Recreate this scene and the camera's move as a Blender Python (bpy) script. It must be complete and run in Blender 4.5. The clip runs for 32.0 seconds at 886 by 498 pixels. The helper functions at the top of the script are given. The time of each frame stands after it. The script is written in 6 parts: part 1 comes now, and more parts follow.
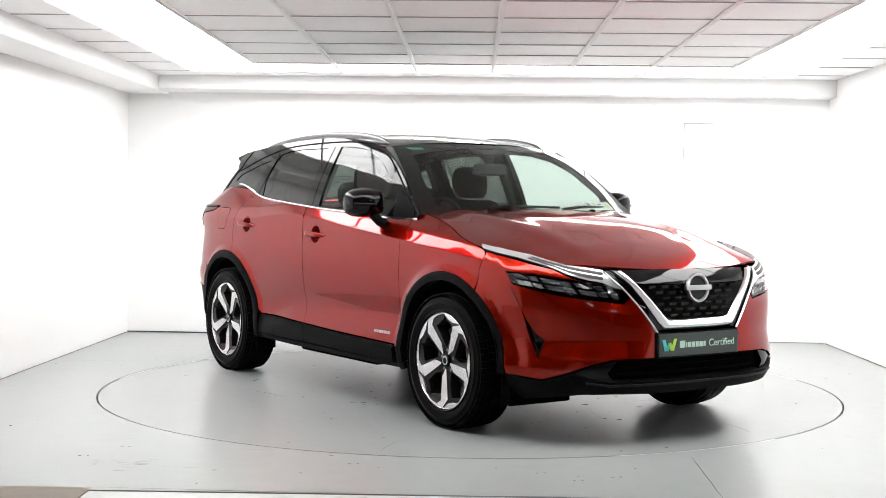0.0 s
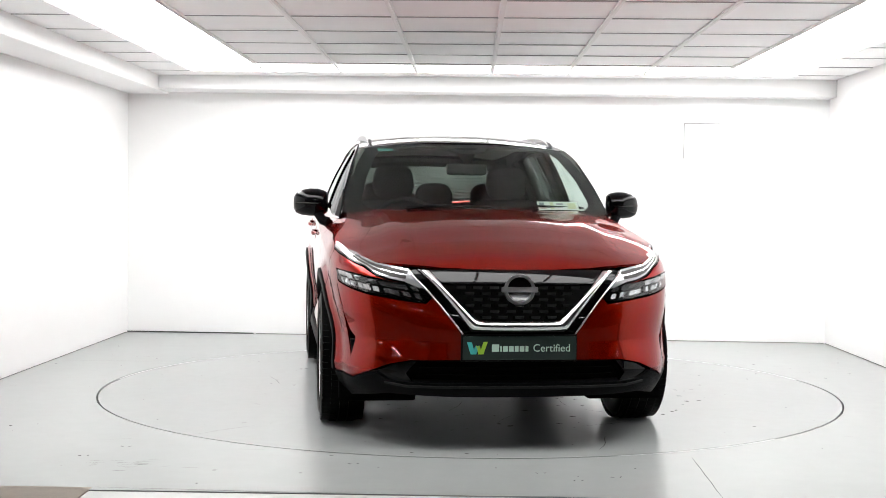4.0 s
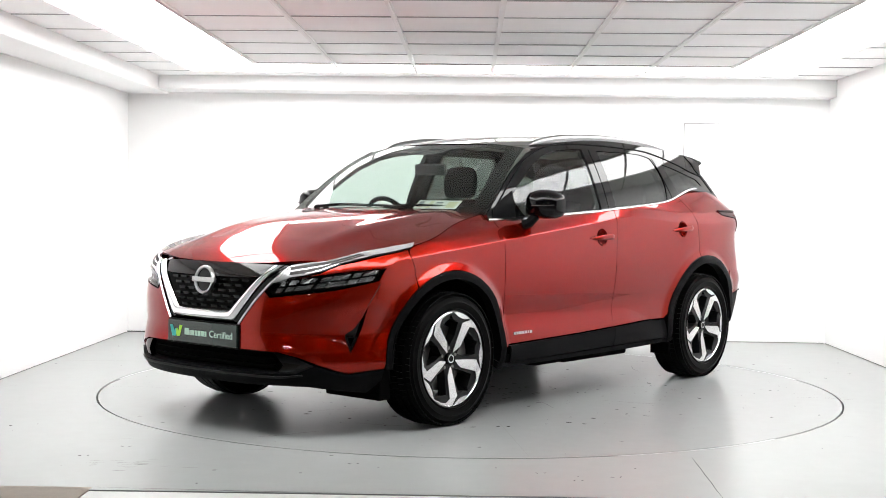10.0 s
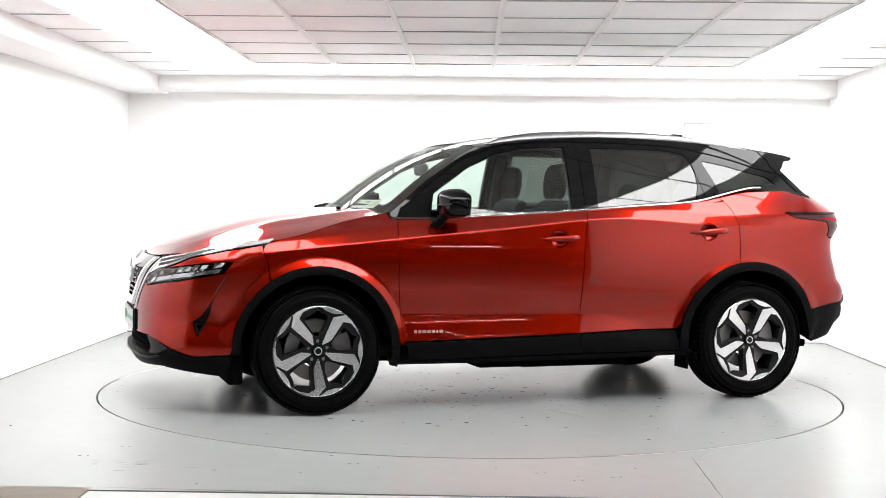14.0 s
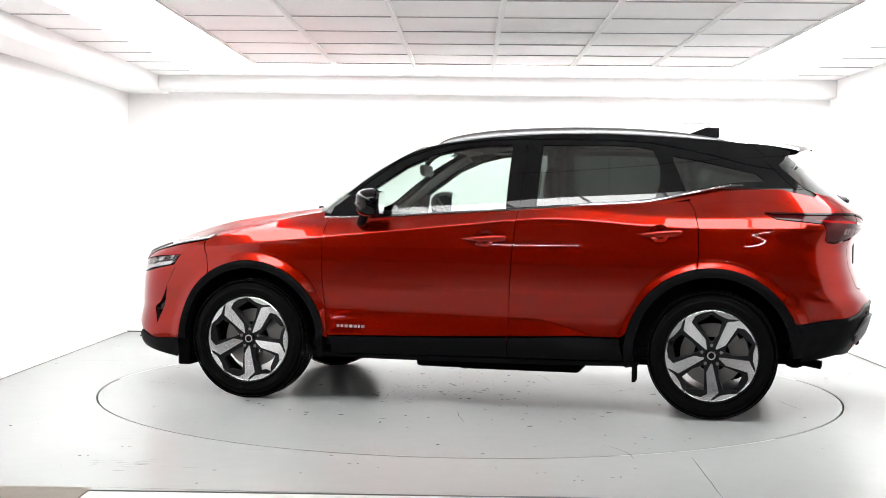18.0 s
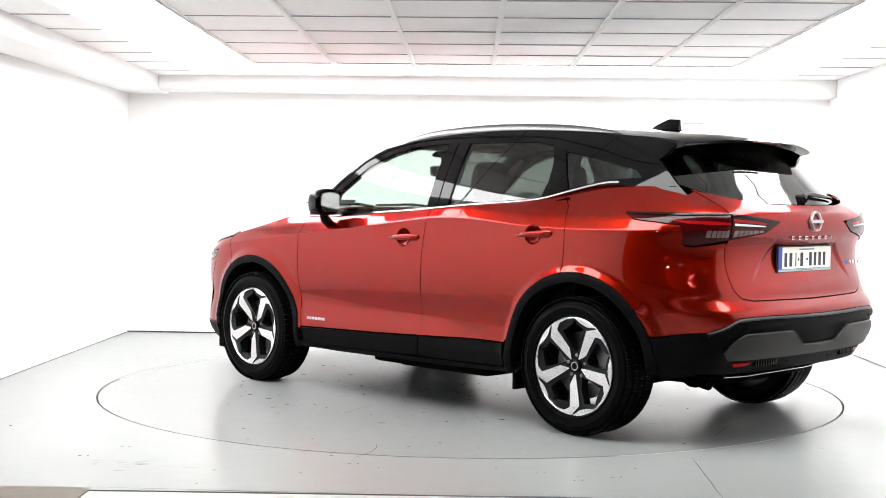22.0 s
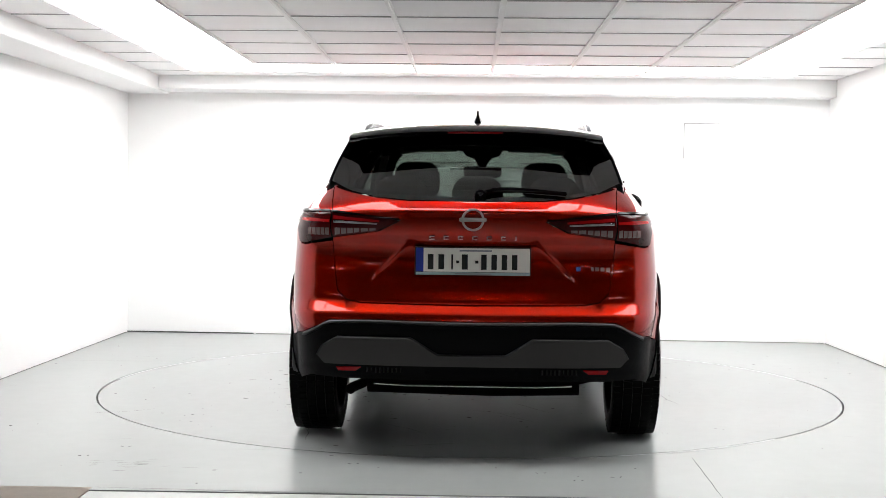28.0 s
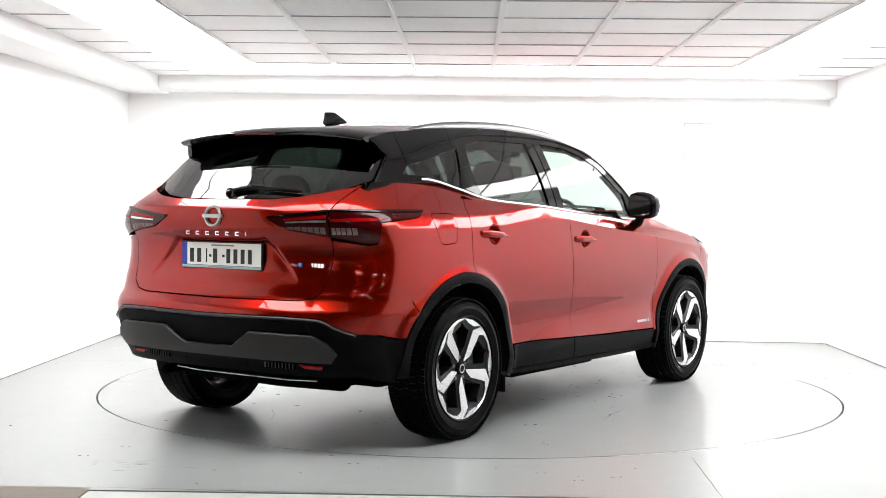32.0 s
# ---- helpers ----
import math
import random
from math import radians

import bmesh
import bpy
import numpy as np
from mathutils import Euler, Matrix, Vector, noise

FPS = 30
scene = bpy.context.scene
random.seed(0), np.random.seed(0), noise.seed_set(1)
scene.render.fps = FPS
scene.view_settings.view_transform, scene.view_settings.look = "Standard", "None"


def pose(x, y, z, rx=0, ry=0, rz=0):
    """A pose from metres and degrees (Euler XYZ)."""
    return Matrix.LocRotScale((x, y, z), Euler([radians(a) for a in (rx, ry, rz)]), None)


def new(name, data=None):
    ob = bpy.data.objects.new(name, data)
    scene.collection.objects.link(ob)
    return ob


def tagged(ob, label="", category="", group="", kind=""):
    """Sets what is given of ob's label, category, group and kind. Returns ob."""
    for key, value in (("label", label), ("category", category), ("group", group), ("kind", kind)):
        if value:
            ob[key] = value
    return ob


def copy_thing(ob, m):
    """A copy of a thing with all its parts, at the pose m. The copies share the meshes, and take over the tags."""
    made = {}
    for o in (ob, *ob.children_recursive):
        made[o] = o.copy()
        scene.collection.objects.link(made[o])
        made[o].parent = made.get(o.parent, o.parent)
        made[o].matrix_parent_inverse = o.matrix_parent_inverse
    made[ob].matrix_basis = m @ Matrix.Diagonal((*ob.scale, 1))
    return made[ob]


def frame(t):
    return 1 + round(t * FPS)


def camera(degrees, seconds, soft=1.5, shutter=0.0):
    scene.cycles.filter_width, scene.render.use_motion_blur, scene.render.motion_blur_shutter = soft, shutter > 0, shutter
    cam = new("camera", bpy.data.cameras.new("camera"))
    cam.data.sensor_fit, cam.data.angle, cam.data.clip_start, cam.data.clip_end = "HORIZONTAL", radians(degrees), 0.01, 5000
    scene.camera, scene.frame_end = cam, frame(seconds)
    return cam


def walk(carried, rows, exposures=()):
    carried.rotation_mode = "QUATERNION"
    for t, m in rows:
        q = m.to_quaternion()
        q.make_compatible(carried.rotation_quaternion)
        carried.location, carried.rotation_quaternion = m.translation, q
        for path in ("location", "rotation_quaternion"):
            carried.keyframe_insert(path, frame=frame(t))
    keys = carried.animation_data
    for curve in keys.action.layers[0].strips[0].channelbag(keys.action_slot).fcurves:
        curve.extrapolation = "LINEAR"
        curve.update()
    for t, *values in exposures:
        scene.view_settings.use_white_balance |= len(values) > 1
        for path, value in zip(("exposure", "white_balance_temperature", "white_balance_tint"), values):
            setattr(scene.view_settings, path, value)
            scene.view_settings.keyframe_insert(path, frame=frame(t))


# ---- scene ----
# ------------------------------------------------------------ camera and light
from mathutils.geometry import delaunay_2d_cdt

cam = camera(37.87, 32.0, soft=0.8)
EYE = Matrix.Translation((0, -8.0913, 1.1648))
# turned 1.19 degrees to the left, tilted 2.10 degrees down, with a lean of 0.62 degrees
VIEW = EYE @ pose(0, 0, 0, 0, 0, 1.186) @ pose(0, 0, 0, 90 - 2.096, 0, 0) @ pose(0, 0, 0, 0, 0, 0.618)
EXPOSURES = [(0, 0.51), (3, 0.44), (6, 0.34), (8, 0.41), (11, 0.54), (13, 0.64), (17, 0.76), (22, 0.76), (25, 0.54), (28, 0.39), (30, 0.51), (32, 0.69)]
walk(cam, [(0, VIEW), (32, VIEW)], EXPOSURES)

world = bpy.data.worlds.new("world")
scene.world = world
world.use_nodes = True
world.node_tree.nodes["Background"].inputs[0].default_value = (0.5, 0.5, 0.52, 1)
world.node_tree.nodes["Background"].inputs[1].default_value = 0.02
PANEL_LIGHT = 7.0


# ------------------------------------------------------------ materials
def mat(name, color, rough=0.5, metal=0.0, coat=0.0, spec=0.5, var=0.0, scale=30.0, bump=0.0, bscale=200.0, emit=0.0, trans=0.0, ior=1.45, cior=1.5):
    m = bpy.data.materials.new(name)
    m.use_nodes = True
    nt = m.node_tree
    b = nt.nodes["Principled BSDF"]
    b.inputs["Base Color"].default_value = (*color, 1)
    b.inputs["Roughness"].default_value = rough
    b.inputs["Metallic"].default_value = metal
    b.inputs["Coat Weight"].default_value = coat
    b.inputs["Coat Roughness"].default_value = 0.008
    b.inputs["Coat IOR"].default_value = cior
    b.inputs["Specular IOR Level"].default_value = spec
    b.inputs["Transmission Weight"].default_value = trans
    b.inputs["IOR"].default_value = ior
    if emit:
        b.inputs["Emission Color"].default_value = (*color, 1)
        b.inputs["Emission Strength"].default_value = emit
    if var or bump:
        tc = nt.nodes.new("ShaderNodeTexCoord")
    if var:
        n1, n2 = nt.nodes.new("ShaderNodeTexNoise"), nt.nodes.new("ShaderNodeTexNoise")
        n1.inputs["Scale"].default_value, n2.inputs["Scale"].default_value = scale, scale / 9
        n1.inputs["Detail"].default_value = n2.inputs["Detail"].default_value = 5
        add = nt.nodes.new("ShaderNodeMath")
        add.operation = "ADD"
        rng = nt.nodes.new("ShaderNodeMapRange")
        rng.inputs[1].default_value, rng.inputs[2].default_value = 0.3, 1.7
        rng.inputs[3].default_value, rng.inputs[4].default_value = 1 - var, 1 + var
        mul = nt.nodes.new("ShaderNodeVectorMath")
        mul.operation = "SCALE"
        mul.inputs[0].default_value = color
        for n in (n1, n2):
            nt.links.new(tc.outputs["Object"], n.inputs["Vector"])
        nt.links.new(n1.outputs[0], add.inputs[0])
        nt.links.new(n2.outputs[0], add.inputs[1])
        nt.links.new(add.outputs[0], rng.inputs[0])
        nt.links.new(rng.outputs[0], mul.inputs["Scale"])
        nt.links.new(mul.outputs[0], b.inputs["Base Color"])
    if bump:
        n3, bm = nt.nodes.new("ShaderNodeTexNoise"), nt.nodes.new("ShaderNodeBump")
        n3.inputs["Scale"].default_value = bscale
        n3.inputs["Detail"].default_value = 4
        bm.inputs["Strength"].default_value = bump
        bm.inputs["Distance"].default_value = 0.002
        nt.links.new(tc.outputs["Object"], n3.inputs["Vector"])
        nt.links.new(n3.outputs[0], bm.inputs["Height"])
        nt.links.new(bm.outputs[0], b.inputs["Normal"])
    return m


def glass(name, color, gloss=0.06, edge=0.9):
    """Thin glass: tinted see-through with a mirror share by angle."""
    m = bpy.data.materials.new(name)
    m.use_nodes = True
    nt = m.node_tree
    nt.nodes.remove(nt.nodes["Principled BSDF"])
    out = nt.nodes["Material Output"]
    t, g, mix = nt.nodes.new("ShaderNodeBsdfTransparent"), nt.nodes.new("ShaderNodeBsdfGlossy"), nt.nodes.new("ShaderNodeMixShader")
    lw = nt.nodes.new("ShaderNodeLayerWeight")
    lw.inputs["Blend"].default_value = 0.5
    pw, fr = nt.nodes.new("ShaderNodeMath"), nt.nodes.new("ShaderNodeMapRange")
    pw.operation = "POWER"
    pw.inputs[1].default_value = 5.0
    nt.links.new(lw.outputs["Facing"], pw.inputs[0])
    nt.links.new(pw.outputs[0], fr.inputs[0])
    fr.inputs[3].default_value, fr.inputs[4].default_value = gloss, edge
    t.inputs[0].default_value = (*color, 1)
    g.inputs["Roughness"].default_value = 0.0
    g.inputs["Color"].default_value = (1, 1, 1, 1)
    nt.links.new(fr.outputs[0], mix.inputs[0])
    nt.links.new(t.outputs[0], mix.inputs[1])
    nt.links.new(g.outputs[0], mix.inputs[2])
    nt.links.new(mix.outputs[0], out.inputs[0])
    return m


WALL = mat("white_wall_paint", (0.92, 0.92, 0.917), 0.6, var=0.02, scale=6, bump=0.05, bscale=90)
BEAM = mat("white_beam_paint", (0.93, 0.93, 0.926), 0.6, var=0.02, scale=8)
TILE = mat("ceiling_tile_white", (0.99, 0.99, 0.988), 0.8, var=0.02, scale=14, bump=0.10, bscale=160)
GRID = mat("ceiling_grid_metal", (0.90, 0.90, 0.89), 0.5, var=0.03, scale=20)
LIGHT = mat("light_diffuser", (1.0, 1.0, 0.995), 0.5, emit=PANEL_LIGHT)
FLOOR = mat("grey_floor_paint", (0.318, 0.328, 0.327), 0.27, var=0.045, scale=9)
DISC = mat("grey_turntable_paint", (0.302, 0.312, 0.311), 0.245, var=0.05, scale=11)
DUST = mat("packed_floor_dust", (0.29, 0.30, 0.298), 0.32, spec=0.4, var=0.12, scale=25)
FAINT = mat("faint_seam", (0.16, 0.163, 0.16), 0.7, spec=0.1)
DARKGAP = mat("dark_gap", (0.02, 0.02, 0.02), 0.9)
CHIP = mat("dark_floor_chip", (0.05, 0.048, 0.046), 0.8, spec=0.05, var=0.5, scale=3)
SCUFF = mat("worn_scuff", (0.17, 0.173, 0.17), 0.9, spec=0.02)
MATBROWN = mat("brown_floor_covering", (0.20, 0.165, 0.135), 0.7, var=0.15, scale=30, bump=0.3)
HALLWALL = mat("hall_dark_wall", (0.035, 0.035, 0.035), 0.8, var=0.06, scale=5)
HALLFLOOR = mat("hall_pale_floor", (0.50, 0.50, 0.495), 0.4, var=0.08, scale=5)
STRIP = mat("black_rubber_strip", (0.03, 0.03, 0.03), 0.7)

RED = mat("red_metallic_paint", (0.262, 0.0060, 0.0007), 0.26, metal=0.88, spec=0.01, coat=1.0, cior=1.385, var=0.05, scale=900)
RED.node_tree.nodes["Principled BSDF"].inputs["Specular Tint"].default_value = (0.45, 0.03, 0.02, 1)
BLACKPAINT = mat("gloss_black_paint", (0.0015, 0.0015, 0.0018), 0.03, spec=0.32)
PIANO = mat("gloss_black_trim", (0.0015, 0.0015, 0.0018), 0.03, spec=0.3)
CLAD = mat("black_textured_plastic", (0.0025, 0.0025, 0.003), 0.5, spec=0.06, var=0.06, scale=60, bump=0.25, bscale=900)
UNDER = mat("black_underbody", (0.002, 0.002, 0.002), 0.9, spec=0.03, var=0.1, scale=12)
CHROME = mat("bright_chrome", (0.86, 0.86, 0.87), 0.14, metal=1.0)
SATIN = mat("satin_silver", (0.62, 0.62, 0.63), 0.28, metal=1.0)
RAILMETAL = mat("dark_satin_rail", (0.26, 0.26, 0.265), 0.25, metal=1.0)
SKID = mat("dark_grey_skid_paint", (0.038, 0.036, 0.035), 0.42, metal=0.3, spec=0.25)
TYRE = mat("tyre_rubber", (0.0022, 0.0022, 0.0022), 0.42, spec=0.05, var=0.15, scale=40, bump=0.3, bscale=90)
ALLOY = mat("machined_alloy", (0.72, 0.72, 0.73), 0.25, metal=1.0, var=0.02, scale=50)
WHEELBLACK = mat("gloss_black_wheel", (0.005, 0.005, 0.0055), 0.3, spec=0.25)
IRON = mat("brake_iron", (0.20, 0.195, 0.19), 0.45, metal=0.8, var=0.12, scale=40)
CABIN = mat("black_cabin_plastic", (0.004, 0.004, 0.0045), 0.6, spec=0.07, var=0.08, scale=60, bump=0.2, bscale=600)
CLOTH = mat("black_seat_cloth", (0.004, 0.004, 0.0045), 0.9, spec=0.05, var=0.12, scale=120, bump=0.4, bscale=700)
HEADLINER = mat("grey_headliner", (0.20, 0.197, 0.185), 0.9, spec=0.1, var=0.05, scale=80)
PAPER = mat("white_paper", (0.88, 0.88, 0.86), 0.6)
INK = mat("printed_ink", (0.25, 0.26, 0.30), 0.6)
INKRED = mat("printed_red_ink", (0.55, 0.42, 0.38), 0.6)
INKYEL = mat("printed_yellow_ink", (0.72, 0.70, 0.48), 0.6)
GLASSCLEAR = glass("green_tinted_glass", (0.66, 0.745, 0.70), 0.052, 0.45)
GLASSDARK = glass("dark_privacy_glass", (0.098, 0.118, 0.106), 0.068, 0.7)
LENS = glass("clear_lamp_lens", (0.80, 0.82, 0.82), 0.055)
LENSRED = mat("red_lamp_lens", (0.26, 0.003, 0.004), 0.06, spec=0.3)
LENSDARK = mat("smoked_red_lens", (0.036, 0.0007, 0.0011), 0.04, spec=0.30)
LAMPINSIDE = mat("lamp_silver_reflector", (0.75, 0.75, 0.76), 0.22, metal=0.9)
DRLWHITE = mat("white_light_guide", (0.66, 0.67, 0.68), 0.10, metal=0.7, coat=0.6)
LAMPCELL = mat("clear_lamp_cell", (0.20, 0.14, 0.14), 0.2, metal=0.6, var=0.5, scale=160)
LAMPDEEP = mat("deep_lamp_reflector", (0.66, 0.66, 0.67), 0.14, metal=0.9, var=0.5, scale=110)
BADGE = mat("badge_silver", (0.44, 0.44, 0.45), 0.30, metal=1.0)
AMBER = mat("amber_lens", (0.50, 0.14, 0.02), 0.2, coat=0.6)
PLATEDARK = mat("dark_green_plate", (0.018, 0.030, 0.026), 0.25, coat=0.3)
PLATETEXT = mat("pale_green_print", (0.42, 0.60, 0.50), 0.5)
LOGOBLUE = mat("teal_print", (0.05, 0.42, 0.40), 0.5)
LOGOLIME = mat("lime_print", (0.35, 0.62, 0.05), 0.5)
PLATEWHITE = mat("white_plate", (0.88, 0.86, 0.80), 0.35)
PLATEBLUE = mat("blue_plate_band", (0.02, 0.05, 0.38), 0.35)
PLATEBLACK = mat("black_plate_print", (0.012, 0.012, 0.012), 0.4)
BADGEBLUE = mat("blue_badge", (0.06, 0.16, 0.55), 0.25, metal=0.4)
MIRRORCASE = mat("grey_mirror_case", (0.045, 0.045, 0.046), 0.4, spec=0.3)
MIRRORGLASS = mat("mirror_glass", (0.9, 0.9, 0.9), 0.0, metal=1.0)
STICKER = mat("green_sticker", (0.06, 0.35, 0.28), 0.4)


# ------------------------------------------------------------ mesh helpers
def link(name, bm, material, parent=None, label="", smooth=False, flat_angle=None):
    me = bpy.data.meshes.new(name)
    bm.normal_update()
    bm.to_mesh(me)
    bm.free()
    if isinstance(material, (list, tuple)):
        for m in material:
            me.materials.append(m)
    else:
        me.materials.append(material)
    if smooth:
        me.shade_smooth()
        if flat_angle:
            me.set_sharp_from_angle(angle=radians(flat_angle))
    att = me.attributes.get("shade")
    if att:
        vals = np.zeros(len(me.vertices) * 3, dtype=np.float32)
        att.data.foreach_get("vector", vals)
        me.attributes.remove(att)
        if smooth:
            idx = np.zeros(len(me.loops), dtype=np.int32)
            me.loops.foreach_get("vertex_index", idx)
            me.normals_split_custom_set(vals.reshape(-1, 3)[idx].tolist())
    ob = new(name, me)
    if parent:
        ob.parent = parent
    if label:
        ob["label"] = label
    return ob


def part(name, bm, material, parent, label="", smooth=True, flat_angle=35):
    return link(name, bm, material, parent, label, smooth, flat_angle)


def box_into(bm, x0, x1, y0, y1, z0, z1, bevel=0.0, m=None):
    g = bmesh.ops.create_cube(bm, size=1.0)
    vs = g["verts"]
    for v in vs:
        v.co = Vector(((x0 + x1) / 2 + v.co.x * (x1 - x0), (y0 + y1) / 2 + v.co.y * (y1 - y0), (z0 + z1) / 2 + v.co.z * (z1 - z0)))
    if bevel:
        es = list({e for v in vs for e in v.link_edges})
        r = bmesh.ops.bevel(bm, geom=es, offset=bevel, segments=2, affect="EDGES", profile=0.6)
        vs = list({v for f in r["faces"] for v in f.verts} | {v for v in vs if v.is_valid})
    if m is not None:
        bmesh.ops.transform(bm, matrix=m, verts=[v for v in vs if v.is_valid])
    return vs


def box(x0, x1, y0, y1, z0, z1, bevel=0.0):
    bm = bmesh.new()
    box_into(bm, x0, x1, y0, y1, z0, z1, bevel)
    return bm


def revolve(profile, n=64, axis="Y", closed=True):
    """Turn a list of (radius, along) round an axis."""
    bm = bmesh.new()
    rings = []
    for r, a in profile:
        ring = []
        for i in range(n):
            t = 2 * math.pi * i / n
            c, s = r * math.cos(t), r * math.sin(t)
            ring.append(bm.verts.new((c, a, s) if axis == "Y" else (c, s, a)))
        rings.append(ring)
    pairs = list(zip(rings, rings[1:])) + ([(rings[-1], rings[0])] if closed else [])
    for A, B in pairs:
        for i in range(n):
            bm.faces.new((A[i], A[(i + 1) % n], B[(i + 1) % n], B[i]))
    bmesh.ops.recalc_face_normals(bm, faces=bm.faces)
    return bm


def tube(points, radius, n=8, flat=1.0):
    """A rod along points, with rounded ends."""
    bm = bmesh.new()
    pts = [Vector(q) for q in points]
    rings = []
    for i, q in enumerate(pts):
        d = (pts[min(i + 1, len(pts) - 1)] - pts[max(i - 1, 0)]).normalized()
        u = d.cross(Vector((0, 0, 1)))
        if u.length < 0.05:
            u = d.cross(Vector((0, 1, 0)))
        u.normalize()
        w = u.cross(d)
        r = radius(i / (len(pts) - 1)) if callable(radius) else radius
        rings.append([bm.verts.new(q + u * r * math.cos(2 * math.pi * k / n) + w * r * flat * math.sin(2 * math.pi * k / n)) for k in range(n)])
    for A, B in zip(rings, rings[1:]):
        for i in range(n):
            bm.faces.new((A[i], A[(i + 1) % n], B[(i + 1) % n], B[i]))
    bm.faces.new(rings[0][::-1])
    bm.faces.new(rings[-1])
    bmesh.ops.recalc_face_normals(bm, faces=bm.faces)
    return bm


def inside(poly, x, y):
    hit = False
    j = len(poly) - 1
    for i in range(len(poly)):
        xi, yi = poly[i]
        xj, yj = poly[j]
        if (yi > y) != (yj > y) and x < (xj - xi) * (y - yi) / (yj - yi) + xi:
            hit = not hit
        j = i
    return hit


def area(poly):
    return sum(a[0] * b[1] - b[0] * a[1] for a, b in zip(poly, poly[1:] + poly[:1])) / 2


def inset(poly, d):
    """Move a closed outline inwards by d."""
    if not d:
        return list(poly)
    sgn = 1 if area(poly) > 0 else -1
    out, n = [], len(poly)
    for i in range(n):
        a, b, c = Vector(poly[i - 1]), Vector(poly[i]), Vector(poly[(i + 1) % n])
        e1, e2 = (b - a), (c - b)
        if e1.length < 1e-6 or e2.length < 1e-6:
            out.append(tuple(b))
            continue
        e1.normalize(), e2.normalize()
        n1, n2 = Vector((-e1.y, e1.x)) * sgn, Vector((-e2.y, e2.x)) * sgn
        m = n1 + n2
        k = max(0.35, 1 + n1.dot(n2))
        out.append(tuple(b + m * (d / k)))
    return out


def dense(poly, step):
    out = []
    for a, b in zip(poly, poly[1:] + poly[:1]):
        k = max(1, int(math.hypot(b[0] - a[0], b[1] - a[1]) / step))
        out += [(a[0] + (b[0] - a[0]) * i / k, a[1] + (b[1] - a[1]) * i / k) for i in range(k)]
    return out


def rounded(poly, r, n=4):
    """Fillet each corner of a closed outline."""
    out, m = [], len(poly)
    for i in range(m):
        a, b, c = Vector(poly[i - 1]), Vector(poly[i]), Vector(poly[(i + 1) % m])
        d1, d2 = a - b, c - b
        k1, k2 = min(r, d1.length * 0.45), min(r, d2.length * 0.45)
        p0, p2 = b + d1.normalized() * k1, b + d2.normalized() * k2
        for j in range(n + 1):
            t = j / n
            out.append(tuple(p0 * (1 - t) ** 2 + b * 2 * t * (1 - t) + p2 * t * t))
    return out


def spline(pts, n=6):
    """An open smooth line through points."""
    out = []
    q = [pts[0]] + list(pts) + [pts[-1]]
    for i in range(1, len(q) - 2):
        p0, p1, p2, p3 = q[i - 1], q[i], q[i + 1], q[i + 2]
        for j in range(n):
            t = j / n
            out.append(tuple(0.5 * (2 * b + (c - a) * t + (2 * a - 5 * b + 4 * c - d) * t * t + (3 * b - a - 3 * c + d) * t ** 3) for a, b, c, d in zip(p0, p1, p2, p3)))
    out.append(tuple(pts[-1]))
    return out


CORE = Vector((0, 0, 0.8))


